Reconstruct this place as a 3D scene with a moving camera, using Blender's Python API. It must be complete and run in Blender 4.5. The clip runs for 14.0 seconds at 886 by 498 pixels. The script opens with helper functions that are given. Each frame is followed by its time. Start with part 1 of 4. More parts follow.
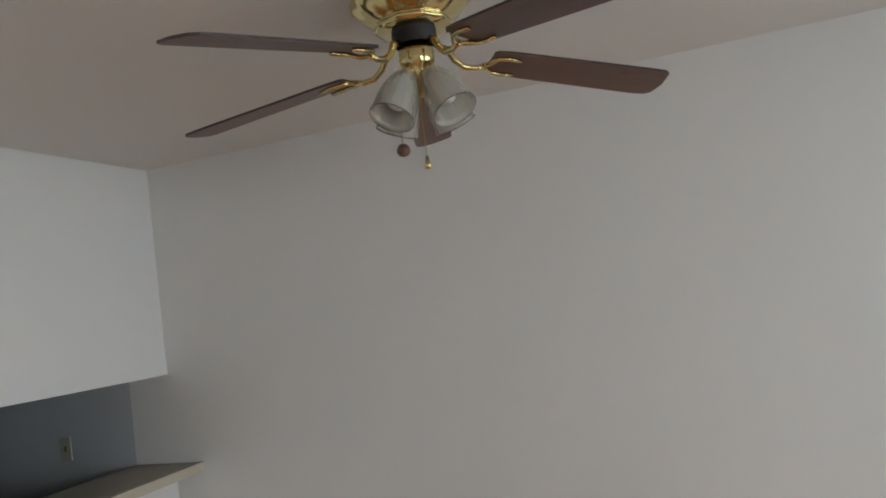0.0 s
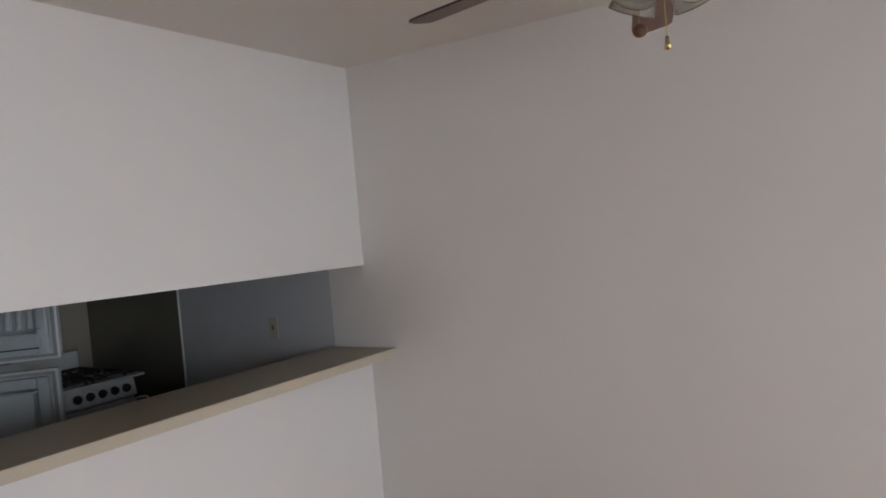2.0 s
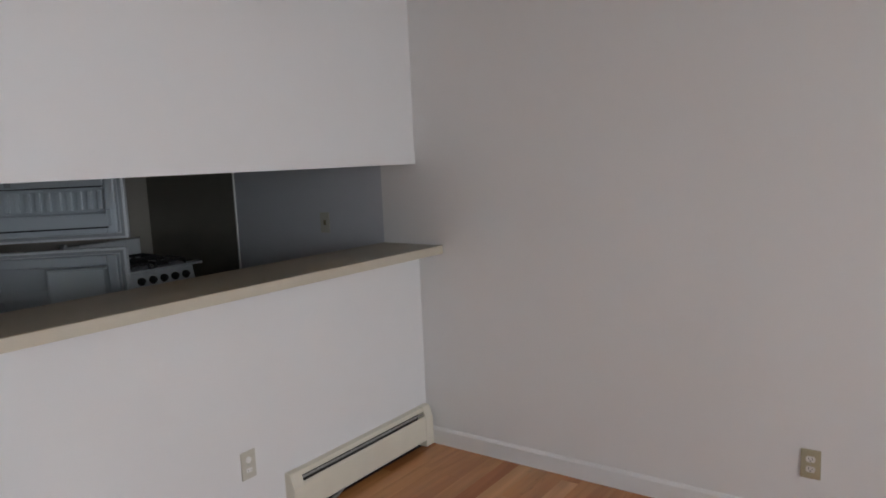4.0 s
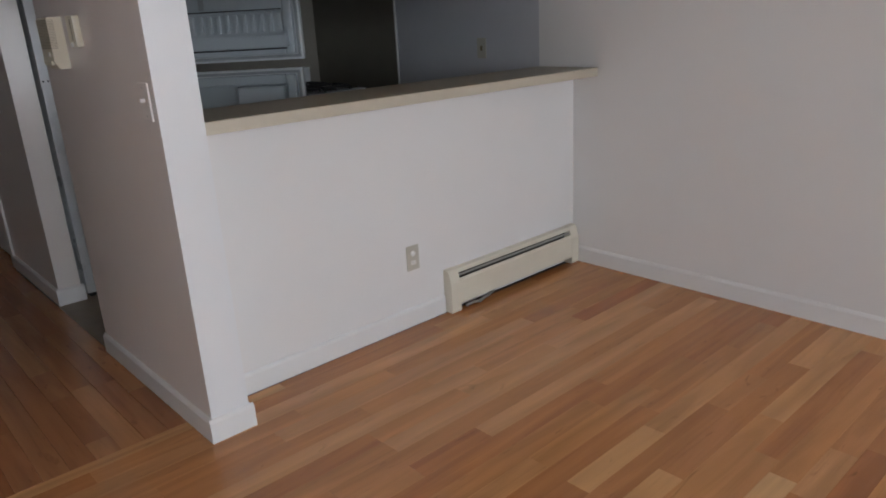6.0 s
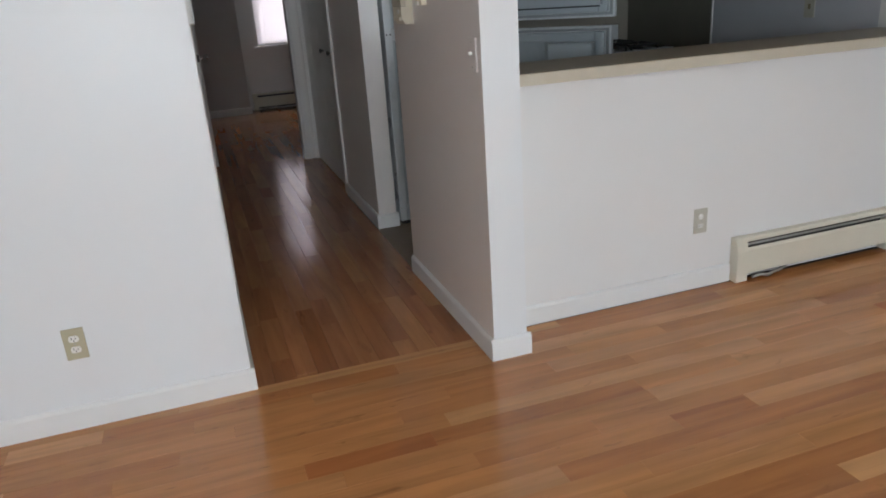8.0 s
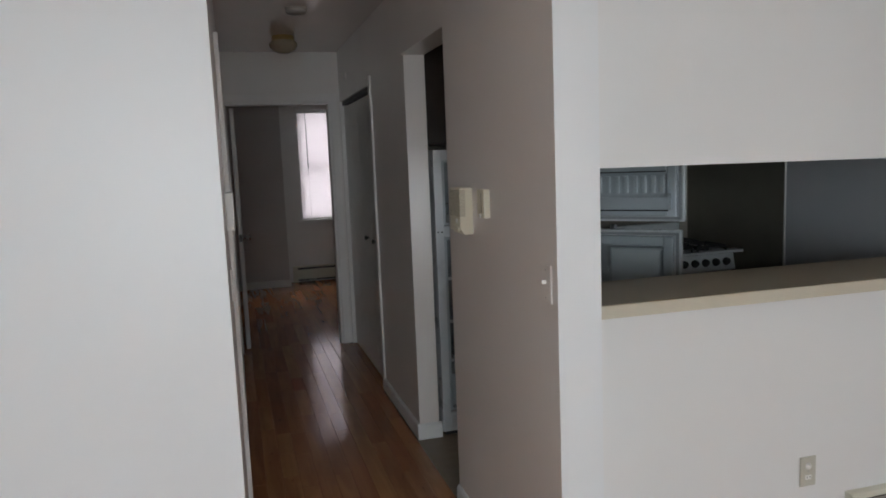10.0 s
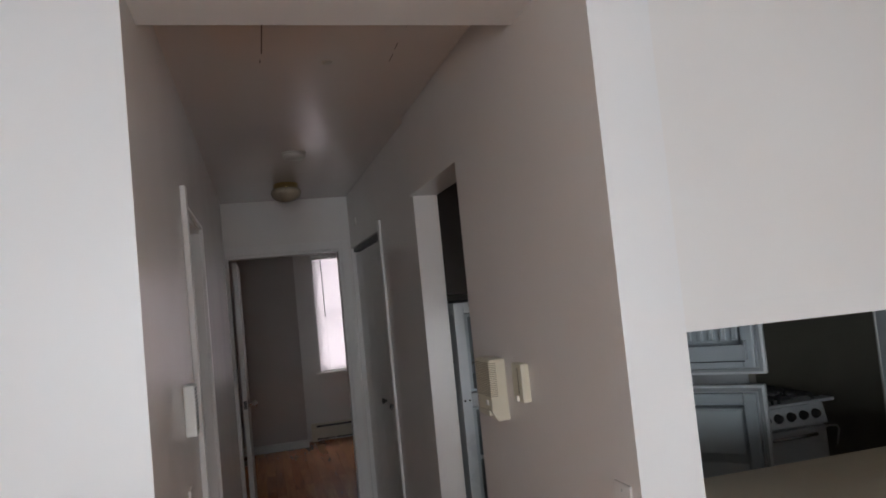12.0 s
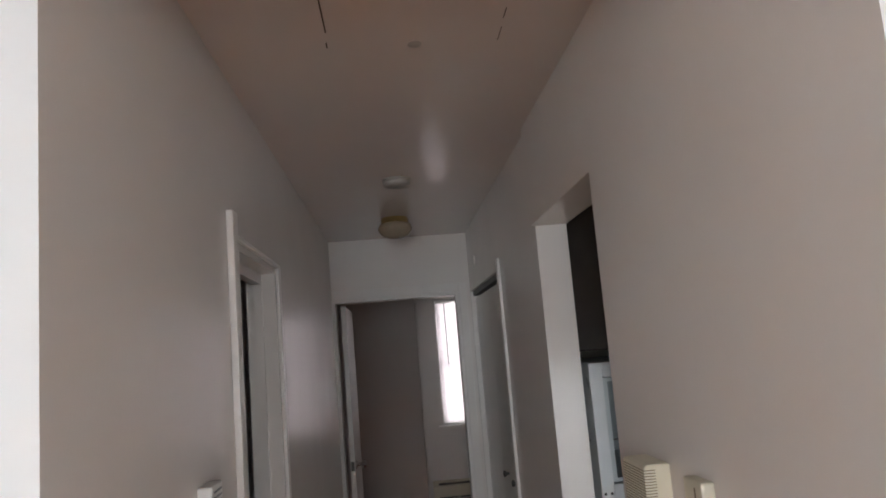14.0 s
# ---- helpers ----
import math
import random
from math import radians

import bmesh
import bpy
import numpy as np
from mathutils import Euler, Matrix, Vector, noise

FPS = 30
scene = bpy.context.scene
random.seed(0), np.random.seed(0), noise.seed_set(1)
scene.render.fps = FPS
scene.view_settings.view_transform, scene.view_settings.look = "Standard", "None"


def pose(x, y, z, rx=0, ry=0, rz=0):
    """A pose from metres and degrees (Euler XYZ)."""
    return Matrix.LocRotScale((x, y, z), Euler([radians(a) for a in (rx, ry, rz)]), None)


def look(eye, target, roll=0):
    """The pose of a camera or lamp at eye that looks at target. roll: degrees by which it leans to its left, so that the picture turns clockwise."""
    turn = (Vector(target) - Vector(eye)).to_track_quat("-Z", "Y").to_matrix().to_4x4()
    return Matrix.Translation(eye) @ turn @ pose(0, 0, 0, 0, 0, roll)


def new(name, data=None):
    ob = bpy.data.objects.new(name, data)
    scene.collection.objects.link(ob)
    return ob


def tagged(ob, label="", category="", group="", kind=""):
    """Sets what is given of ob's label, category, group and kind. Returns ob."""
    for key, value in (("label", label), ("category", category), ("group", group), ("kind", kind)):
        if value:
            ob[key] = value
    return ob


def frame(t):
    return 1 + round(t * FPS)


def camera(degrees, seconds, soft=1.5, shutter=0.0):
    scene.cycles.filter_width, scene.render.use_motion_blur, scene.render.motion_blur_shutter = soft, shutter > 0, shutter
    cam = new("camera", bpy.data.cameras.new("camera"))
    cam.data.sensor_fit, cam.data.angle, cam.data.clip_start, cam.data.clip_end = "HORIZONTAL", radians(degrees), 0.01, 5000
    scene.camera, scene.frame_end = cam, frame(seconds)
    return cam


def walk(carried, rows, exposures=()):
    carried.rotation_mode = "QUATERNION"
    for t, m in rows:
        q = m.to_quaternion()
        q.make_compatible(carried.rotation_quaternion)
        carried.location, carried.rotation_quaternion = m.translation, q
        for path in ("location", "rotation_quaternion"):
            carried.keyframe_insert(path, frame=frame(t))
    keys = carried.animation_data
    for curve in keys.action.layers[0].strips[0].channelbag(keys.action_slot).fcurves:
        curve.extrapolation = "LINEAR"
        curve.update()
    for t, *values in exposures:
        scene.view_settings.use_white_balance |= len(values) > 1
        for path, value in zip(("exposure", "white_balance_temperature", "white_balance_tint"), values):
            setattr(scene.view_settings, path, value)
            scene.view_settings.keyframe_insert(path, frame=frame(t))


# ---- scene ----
# Camera and walk
cam = camera(63.5, 14.0, soft=1.8)
EXPOSURES = [(0, -1.14, 6400, 6), (1.0, -1.00, 6450, 12), (1.5, -1.05, 6600, 14), (2.5, -1.06, 6600, 14), (5, -1.07, 6450, 15), (5.5, -1.02, 6450, 14), (6, -0.98, 6450, 14), (6.5, -0.80, 6450, 12), (7.5, -0.69, 6400, 10), (8.5, -0.70, 6350, 9), (11, -1.02, 6550, 9), (12, -0.74, 6550, 12), (13, -0.70, 6600, 10), (13.5, -0.58, 6650, 11), (14, -0.17, 6650, 11)]
PATH = [
    (0, (-0.441, -2.394, 1.677), (1.438, -1.722, 1.804), -7.2),
    (0.5, (-0.477, -2.321, 1.679), (1.313, -1.441, 1.826), -7.0),
    (1, (-0.492, -2.267, 1.679), (1.245, -1.28, 1.766), -6.9),
    (1.5, (-0.507, -2.228, 1.652), (1.198, -1.184, 1.673), -5.7),
    (2, (-0.502, -2.22, 1.63), (1.186, -1.149, 1.565), -4.9),
    (2.5, (-0.513, -2.226, 1.617), (1.137, -1.1, 1.52), -4.7),
    (2.7, (-0.518, -2.231, 1.611), (1.123, -1.093, 1.501), -4.4),
    (4.8, (-0.64, -2.246, 1.493), (0.902, -1.024, 1.135), -1.8),
    (5, (-0.64, -2.291, 1.501), (0.861, -1.016, 1.153), -1.4),
    (5.2, (-0.644, -2.344, 1.483), (0.807, -1.01, 1.147), -1.7),
    (5.5, (-0.731, -2.363, 1.446), (0.688, -1.017, 1.028), -2.4),
    (6, (-0.82, -2.36, 1.37), (0.442, -0.942, 0.741), -3.2),
    (6.4, (-0.889, -2.45, 1.342), (0.259, -0.999, 0.584), -2.4),
    (6.5, (-0.893, -2.443, 1.352), (0.207, -0.963, 0.576), -2.2),
    (7, (-0.895, -2.548, 1.334), (-0.102, -0.911, 0.502), -4.3),
    (7.5, (-0.898, -2.578, 1.345), (-0.29, -0.849, 0.545), -5.6),
    (8, (-0.935, -2.509, 1.385), (-0.353, -0.723, 0.698), -4.0),
    (8.5, (-0.977, -2.399, 1.42), (-0.385, -0.577, 0.845), -2.9),
    (8.7, (-0.997, -2.365, 1.44), (-0.406, -0.523, 0.93), -2.7),
    (11, (-0.777, -1.763, 1.592), (-0.241, 0.16, 1.467), -2.7),
    (11.5, (-0.758, -1.611, 1.616), (-0.218, 0.315, 1.588), -4.6),
    (12, (-0.689, -1.491, 1.637), (-0.182, 0.439, 1.758), -5.6),
    (12.5, (-0.605, -1.365, 1.67), (-0.192, 0.576, 1.925), -4.6),
    (13, (-0.578, -1.213, 1.692), (-0.183, 0.721, 2.01), -4.1),
    (13.5, (-0.585, -1.037, 1.7), (-0.221, 0.905, 2.007), -5.2),
    (14, (-0.508, -0.847, 1.68), (-0.357, 1.128, 1.952), -4.7),
]
walk(cam, [(t, look(eye, target, roll)) for t, eye, target, roll in PATH], EXPOSURES)

# World, daylight lamps
world = bpy.data.worlds.new("world")
scene.world = world
world.use_nodes = True
wn = world.node_tree.nodes
sky = wn.new("ShaderNodeTexSky")
sky.sky_type, sky.sun_disc = "NISHITA", False
sky.sun_elevation, sky.sun_rotation = radians(38), radians(200)
world.node_tree.links.new(sky.outputs[0], wn["Background"].inputs[0])
wn["Background"].inputs[1].default_value = 0.12


def area(name, m, w, h, power, color):
    lamp = bpy.data.lights.new(name, "AREA")
    lamp.shape, lamp.size, lamp.size_y, lamp.energy, lamp.color = "RECTANGLE", w, h, power, color
    ob = new(name, lamp)
    ob.matrix_world = m
    return ob


SKY_COL = (0.85, 0.935, 1.0)
area("window_daylight", pose(-1.35, -5.03, 1.50, 66, 0, 0), 1.6, 1.7, 124, SKY_COL)
area("window_daylight", pose(1.15, -5.03, 1.50, 66, 0, 0), 1.6, 1.7, 68, SKY_COL)
area("bedroom_daylight", pose(0.36, 7.77, 1.52, 90, 0, 180), 0.95, 1.5, 38, (1.0, 0.95, 0.975))
sun = bpy.data.lights.new("sun", "SUN")
sun.energy, sun.angle, sun.color = 0.8, radians(12), (1, 0.96, 0.9)
new("sun", sun).matrix_world = look((0, 0, 0), (-0.3, -0.9, -0.75))


# Materials
def material(name, color, rough=0.5, metal=0.0, grain=0.0, bump=0.0, scale=8.0, bump_scale=250.0, spec=0.5, trans=0.0, coat=0.0):
    """A procedural surface: blotches in the colour, fine relief, roughness that varies a little."""
    m = bpy.data.materials.new(name)
    m.use_nodes = True
    n, l = m.node_tree.nodes, m.node_tree.links
    b = n["Principled BSDF"]
    b.inputs["Metallic"].default_value = metal
    b.inputs["Specular IOR Level"].default_value = spec
    b.inputs["Transmission Weight"].default_value = trans
    b.inputs["Coat Weight"].default_value = coat
    b.inputs["Base Color"].default_value = (*color, 1)
    b.inputs["Roughness"].default_value = rough
    tex = n.new("ShaderNodeTexCoord")
    if grain:
        noise1 = n.new("ShaderNodeTexNoise")
        noise1.inputs["Scale"].default_value, noise1.inputs["Detail"].default_value = scale, 5
        l.new(tex.outputs["Object"], noise1.inputs["Vector"])
        ramp = n.new("ShaderNodeMapRange")
        ramp.inputs[3].default_value, ramp.inputs[4].default_value = 1 - grain, 1 + grain
        l.new(noise1.outputs["Fac"], ramp.inputs[0])
        mul = n.new("ShaderNodeVectorMath")
        mul.operation = "SCALE"
        mul.inputs[0].default_value = color
        l.new(ramp.outputs[0], mul.inputs["Scale"])
        l.new(mul.outputs[0], b.inputs["Base Color"])
        r2 = n.new("ShaderNodeMapRange")
        r2.inputs[3].default_value, r2.inputs[4].default_value = max(rough - 0.03, 0.02), min(rough + 0.03, 1)
        l.new(noise1.outputs["Fac"], r2.inputs[0])
        l.new(r2.outputs[0], b.inputs["Roughness"])
    if bump:
        noise2 = n.new("ShaderNodeTexNoise")
        noise2.inputs["Scale"].default_value, noise2.inputs["Detail"].default_value = bump_scale, 3
        l.new(tex.outputs["Object"], noise2.inputs["Vector"])
        bp = n.new("ShaderNodeBump")
        bp.inputs["Strength"].default_value, bp.inputs["Distance"].default_value = bump, 0.002
        l.new(noise2.outputs["Fac"], bp.inputs["Height"])
        l.new(bp.outputs[0], b.inputs["Normal"])
    return m


def wood(name, tones, rough, along=0, plank=True, grain_scale=1.0):
    """Boards: a tone for each object, streaks along the grain, darker knots."""
    m = bpy.data.materials.new(name)
    m.use_nodes = True
    n, l = m.node_tree.nodes, m.node_tree.links
    b = n["Principled BSDF"]
    tex, info = n.new("ShaderNodeTexCoord"), n.new("ShaderNodeObjectInfo")
    rnd = info.outputs["Random"]
    if not plank:
        rnd = n.new("ShaderNodeNewGeometry").outputs["Random Per Island"]
    shift = n.new("ShaderNodeVectorMath")
    shift.operation = "SCALE"
    shift.inputs[0].default_value = (37.0, 71.0, 13.0)
    l.new(rnd, shift.inputs["Scale"])
    add = n.new("ShaderNodeVectorMath")
    l.new(tex.outputs["Object"], add.inputs[0])
    l.new(shift.outputs[0], add.inputs[1])

    def noise_at(sx, sy, detail, dist=0.0):
        mp = n.new("ShaderNodeMapping")
        s = [sy * grain_scale, sy * grain_scale, sy * grain_scale]
        s[along] = sx * grain_scale
        mp.inputs["Scale"].default_value = s
        l.new(add.outputs[0], mp.inputs["Vector"])
        t = n.new("ShaderNodeTexNoise")
        t.inputs["Scale"].default_value, t.inputs["Detail"].default_value = 1, detail
        t.inputs["Distortion"].default_value = dist
        l.new(mp.outputs[0], t.inputs["Vector"])
        return t.outputs["Fac"]

    tone = n.new("ShaderNodeValToRGB")
    tone.color_ramp.interpolation = "EASE"
    els = tone.color_ramp.elements
    while len(els) < len(tones):
        els.new(0.5)
    for i, c in enumerate(tones):
        els[i].position, els[i].color = i / (len(tones) - 1), (*c, 1)
    l.new(rnd, tone.inputs[0])
    col = tone.outputs[0]
    for fac, lo, hi, dark, light in ((noise_at(1.3, 14, 5, 0.8), 0.32, 0.70, 0.78, 1.12),
                                     (noise_at(2.2, 75, 4, 0.5), 0.58, 0.78, 1.0, 0.85),
                                     (noise_at(4.0, 300, 2), 0.3, 0.7, 0.98, 1.015),
                                     (noise_at(5.5, 24, 3, 1.2), 0.655, 0.785, 1.0, 0.56)):
        mr = n.new("ShaderNodeMapRange")
        mr.inputs[1].default_value, mr.inputs[2].default_value = lo, hi
        mr.inputs[3].default_value, mr.inputs[4].default_value = dark, light
        l.new(fac, mr.inputs[0])
        sc = n.new("ShaderNodeVectorMath")
        sc.operation = "SCALE"
        l.new(col, sc.inputs[0])
        l.new(mr.outputs[0], sc.inputs["Scale"])
        col = sc.outputs[0]
    l.new(col, b.inputs["Base Color"])
    rr = n.new("ShaderNodeMapRange")
    rr.inputs[3].default_value, rr.inputs[4].default_value = rough - 0.05, rough + 0.08
    l.new(noise_at(6, 9, 3), rr.inputs[0])
    l.new(rr.outputs[0], b.inputs["Roughness"])
    bp = n.new("ShaderNodeBump")
    bp.inputs["Strength"].default_value, bp.inputs["Distance"].default_value = 0.12, 0.001
    l.new(noise_at(5.0, 220, 2), bp.inputs["Height"])
    l.new(bp.outputs[0], b.inputs["Normal"])
    return m


M_WALL = material("wall_paint", (0.755, 0.75, 0.74), 0.42, grain=0.02, bump=0.10, scale=2.2, bump_scale=160)
# Wall white cooled a little: bluish daylight is put into the colour.
M_COOLWALL = material("cool_lit_wall_paint", (0.755, 0.768, 0.778), 0.38, grain=0.02, bump=0.10, scale=2.2, bump_scale=160)
M_BOARD = material("baseboard_paint", (0.765, 0.765, 0.755), 0.34, grain=0.03, bump=0.06, scale=9, bump_scale=120)
M_GROOVE = material("brown_shadowed_plastic", (0.22, 0.18, 0.11), 0.5, grain=0.08, scale=40)
M_ALU = material("pale_aluminium_edge", (0.70, 0.69, 0.66), 0.35, metal=0.3, grain=0.05, scale=40)
M_RECESS = material("recess_shade_grey", (0.20, 0.23, 0.25), 0.4, grain=0.06, scale=20)
M_NIB = material("shaded_bedroom_paint", (0.56, 0.53, 0.52), 0.5, grain=0.03, bump=0.1, scale=2.2, bump_scale=160)
# Hall whites carry a tint for warm bounced light, the ceiling most.
M_CASING = material("hall_casing_paint", (0.77, 0.735, 0.71), 0.34, grain=0.02, bump=0.06, scale=9, bump_scale=120)
M_HALL = material("hall_gloss_paint", (0.79, 0.745, 0.715), 0.25, grain=0.025, bump=0.07, scale=2.6, bump_scale=110)
M_CEIL = material("ceiling_paint", (0.72, 0.70, 0.67), 0.55, grain=0.03, bump=0.10, scale=1.8, bump_scale=140)
M_HCEIL = material("warmed_hall_ceiling_paint", (0.71, 0.625, 0.58), 0.19, grain=0.03, bump=0.06, scale=2.0, bump_scale=90)
# Beige paint darkened further: the dim kitchen's shade is put into it.
M_KWALL = material("kitchen_beige_shaded", (0.31, 0.285, 0.245), 0.45, grain=0.05, bump=0.1, scale=3, bump_scale=140)
M_KBLUE = material("shaded_kitchen_wall", (0.54, 0.55, 0.585), 0.42, grain=0.04, bump=0.1, scale=3, bump_scale=140)
M_TRIM = material("trim_paint", (0.80, 0.80, 0.79), 0.30, grain=0.02, bump=0.06, scale=9, bump_scale=120)
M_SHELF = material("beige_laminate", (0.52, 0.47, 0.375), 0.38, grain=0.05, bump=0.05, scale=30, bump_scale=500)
# Top is the edge strip's beige at about two thirds of its value.
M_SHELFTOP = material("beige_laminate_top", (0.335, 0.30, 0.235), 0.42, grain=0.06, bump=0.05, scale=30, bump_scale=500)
M_CREAM = material("cream_enamel", (0.68, 0.64, 0.53), 0.38, grain=0.04, bump=0.04, scale=12, bump_scale=90)
M_DARKMETAL = material("dusty_dark_metal", (0.10, 0.10, 0.095), 0.5, metal=0.6, grain=0.2, scale=60)
M_FIN = material("aluminium_fins", (0.42, 0.42, 0.40), 0.45, metal=0.9, grain=0.2, scale=80)
M_COPPER = material("tarnished_pipe", (0.35, 0.27, 0.20), 0.4, metal=0.9, grain=0.2, scale=40)
M_PLATE = material("beige_plastic", (0.42, 0.38, 0.26), 0.35, grain=0.04, scale=50)
# White plastic of the hall ceiling fittings at a lower, warmer value.
M_DULLPL = material("dull_white_plastic", (0.42, 0.38, 0.34), 0.45, grain=0.04, scale=30)
M_PLATEG = material("pale_grey_beige_plastic", (0.50, 0.48, 0.41), 0.35, grain=0.04, scale=50)
M_SOCKET = material("white_plastic", (0.74, 0.73, 0.70), 0.3, grain=0.02, scale=50)
M_CREAMPL = material("cream_plastic", (0.70, 0.655, 0.53), 0.35, grain=0.03, scale=30)
M_BLACK = material("black_slot", (0.015, 0.015, 0.015), 0.6, grain=0.1, scale=60)
M_BRASS = material("polished_brass", (0.68, 0.57, 0.29), 0.13, metal=1.0, grain=0.08, scale=20)
M_BLADE = wood("dark_walnut_blade", [(0.13, 0.065, 0.045), (0.16, 0.08, 0.055)], 0.38, along=0)
M_EDGE = material("blade_edge", (0.05, 0.03, 0.025), 0.5, grain=0.1, scale=60)
M_FRIDGE = material("white_enamel", (0.58, 0.61, 0.63), 0.28, grain=0.02, bump=0.03, scale=8, bump_scale=300)
# Liner white is lowered so that the refrigerator's inside looks shaded.
M_LINER = material("shaded_white_liner", (0.42, 0.47, 0.50), 0.32, grain=0.03, scale=8)
M_GASKET = material("grey_gasket", (0.30, 0.32, 0.33), 0.6, grain=0.08, scale=40)
M_CLEARPL = material("frosted_plastic", (0.50, 0.56, 0.59), 0.3, grain=0.03, scale=12)
M_IRON = material("black_cast_iron", (0.02, 0.02, 0.02), 0.55, grain=0.2, scale=60, bump=0.2)
M_PANEL = material("dark_brown_panel", (0.16, 0.15, 0.12), 0.45, grain=0.12, scale=5)
M_CABINET = material("dark_cabinet", (0.045, 0.03, 0.022), 0.45, grain=0.2, scale=12)
M_TILEFLOOR = material("kitchen_vinyl", (0.27, 0.21, 0.15), 0.5, grain=0.2, scale=14)
M_DOOR = material("door_paint", (0.70, 0.68, 0.65), 0.32, grain=0.03, bump=0.05, scale=3, bump_scale=100)
M_BLIND = material("blind_slat", (0.85, 0.84, 0.84), 0.4, grain=0.02, scale=30)
_b = M_BLIND.node_tree.nodes["Principled BSDF"]
_t = M_BLIND.node_tree.nodes.new("ShaderNodeBsdfTranslucent")
_t.inputs[0].default_value = (0.9, 0.88, 0.9, 1)
_mx = M_BLIND.node_tree.nodes.new("ShaderNodeMixShader")
_mx.inputs[0].default_value = 0.5
M_BLIND.node_tree.links.new(_b.outputs[0], _mx.inputs[1])
M_BLIND.node_tree.links.new(_t.outputs[0], _mx.inputs[2])
M_BLIND.node_tree.links.new(_mx.outputs[0], M_BLIND.node_tree.nodes["Material Output"].inputs[0])
OAK = [(0.40, 0.145, 0.046), (0.52, 0.235, 0.085), (0.46, 0.185, 0.062), (0.58, 0.285, 0.112), (0.49, 0.205, 0.070), (0.53, 0.24, 0.085), (0.68, 0.39, 0.17)]
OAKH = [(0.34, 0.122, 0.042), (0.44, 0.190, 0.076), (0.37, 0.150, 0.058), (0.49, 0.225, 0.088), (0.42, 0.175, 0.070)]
M_OAK = wood("oak_strip", OAK, 0.12, along=0)
M_OAKJ = wood("oak_strip_joined", OAK, 0.14, along=0, plank=False)
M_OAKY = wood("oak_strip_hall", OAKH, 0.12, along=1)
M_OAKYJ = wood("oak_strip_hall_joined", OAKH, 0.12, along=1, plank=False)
M_SUB = material("floor_seam", (0.05, 0.025, 0.012), 0.7, grain=0.1, scale=20)
M_GLOBE = material("amber_ribbed_glass", (0.36, 0.29, 0.21), 0.15, grain=0.08, scale=30, coat=0.5)
M_CHROME = material("brushed_chrome", (0.6, 0.6, 0.6), 0.25, metal=1.0, grain=0.05, scale=30)
M_OUT = material("overcast_yard", (0.12, 0.13, 0.10), 0.9, grain=0.3, scale=1)


def glass_material(name, color, rough, alpha):
    m = bpy.data.materials.new(name)
    m.use_nodes = True
    n, l = m.node_tree.nodes, m.node_tree.links
    b = n["Principled BSDF"]
    b.inputs["Base Color"].default_value = (*color, 1)
    b.inputs["Roughness"].default_value = rough
    b.inputs["Transmission Weight"].default_value = alpha
    b.inputs["IOR"].default_value = 1.45
    t = n.new("ShaderNodeTexNoise")
    t.inputs["Scale"].default_value = 40
    mr = n.new("ShaderNodeMapRange")
    mr.inputs[3].default_value, mr.inputs[4].default_value = max(rough - 0.05, 0), rough + 0.1
    l.new(t.outputs["Fac"], mr.inputs[0])
    l.new(mr.outputs[0], b.inputs["Roughness"])
    return m


M_SHADE = material("milky_glass", (0.56, 0.545, 0.48), 0.15, grain=0.03, scale=30)
M_SHADE.node_tree.nodes["Principled BSDF"].inputs["Alpha"].default_value = 0.42
M_CLEAR = glass_material("clear_glass", (1, 1, 1), 0.0, 1.0)


# Mesh helpers
def obj(name, bm, mat, parent=None, label="", smooth=False):
    me = bpy.data.meshes.new(name)
    bm.normal_update()
    bm.to_mesh(me)
    bm.free()
    me.materials.append(mat)
    if smooth:
        me.shade_smooth()
    ob = new(name, me)
    if parent is not None:
        ob.parent = parent
    if label:
        ob["label"] = label
    return ob


def part(name, bm, mat, parent, label="", smooth=False):
    return obj(name, bm, mat, parent, label, smooth)


def thing(name, place, label, category, group=""):
    ob = new(name)
    ob.matrix_world = place if isinstance(place, Matrix) else pose(*place)
    ob.empty_display_size = 0.1
    return tagged(ob, label, category, group)


def put_box(bm, x0, x1, y0, y1, z0, z1, bevel=0.0, m=None):
    """Adds a box, with rounded edges where bevel is given."""
    t = bmesh.new()
    bmesh.ops.create_cube(t, size=1)
    bmesh.ops.transform(t, matrix=Matrix.Translation(((x0 + x1) / 2, (y0 + y1) / 2, (z0 + z1) / 2)) @ Matrix.Diagonal((x1 - x0, y1 - y0, z1 - z0, 1)), verts=t.verts)
    if bevel:
        bmesh.ops.bevel(t, geom=t.edges[:], offset=bevel, segments=2, affect="EDGES", profile=0.6)
    if m is not None:
        bmesh.ops.transform(t, matrix=m, verts=t.verts)
    me = bpy.data.meshes.new("tmp")
    t.to_mesh(me)
    t.free()
    bm.from_mesh(me)
    bpy.data.meshes.remove(me)
    return bm


def box(x0, x1, y0, y1, z0, z1, bevel=0.0, m=None):
    return put_box(bmesh.new(), x0, x1, y0, y1, z0, z1, bevel, m)


def lathe(profile, segments=32, m=None, bm=None, flute=0.0, lobes=0):
    """Turns (radius, z) round the z axis."""
    bm = bm or bmesh.new()
    rings = []
    for r, z in profile:
        ring = []
        for i in range(segments):
            a = 2 * math.pi * i / segments
            k = 1 + flute * math.cos(lobes * a)
            v = Vector((r * k * math.cos(a), r * k * math.sin(a), z))
            ring.append(bm.verts.new(m @ v if m is not None else v))
        rings.append(ring)
    for a, b in zip(rings, rings[1:]):
        for i in range(segments):
            j = (i + 1) % segments
            bm.faces.new((a[i], a[j], b[j], b[i]))
    return bm


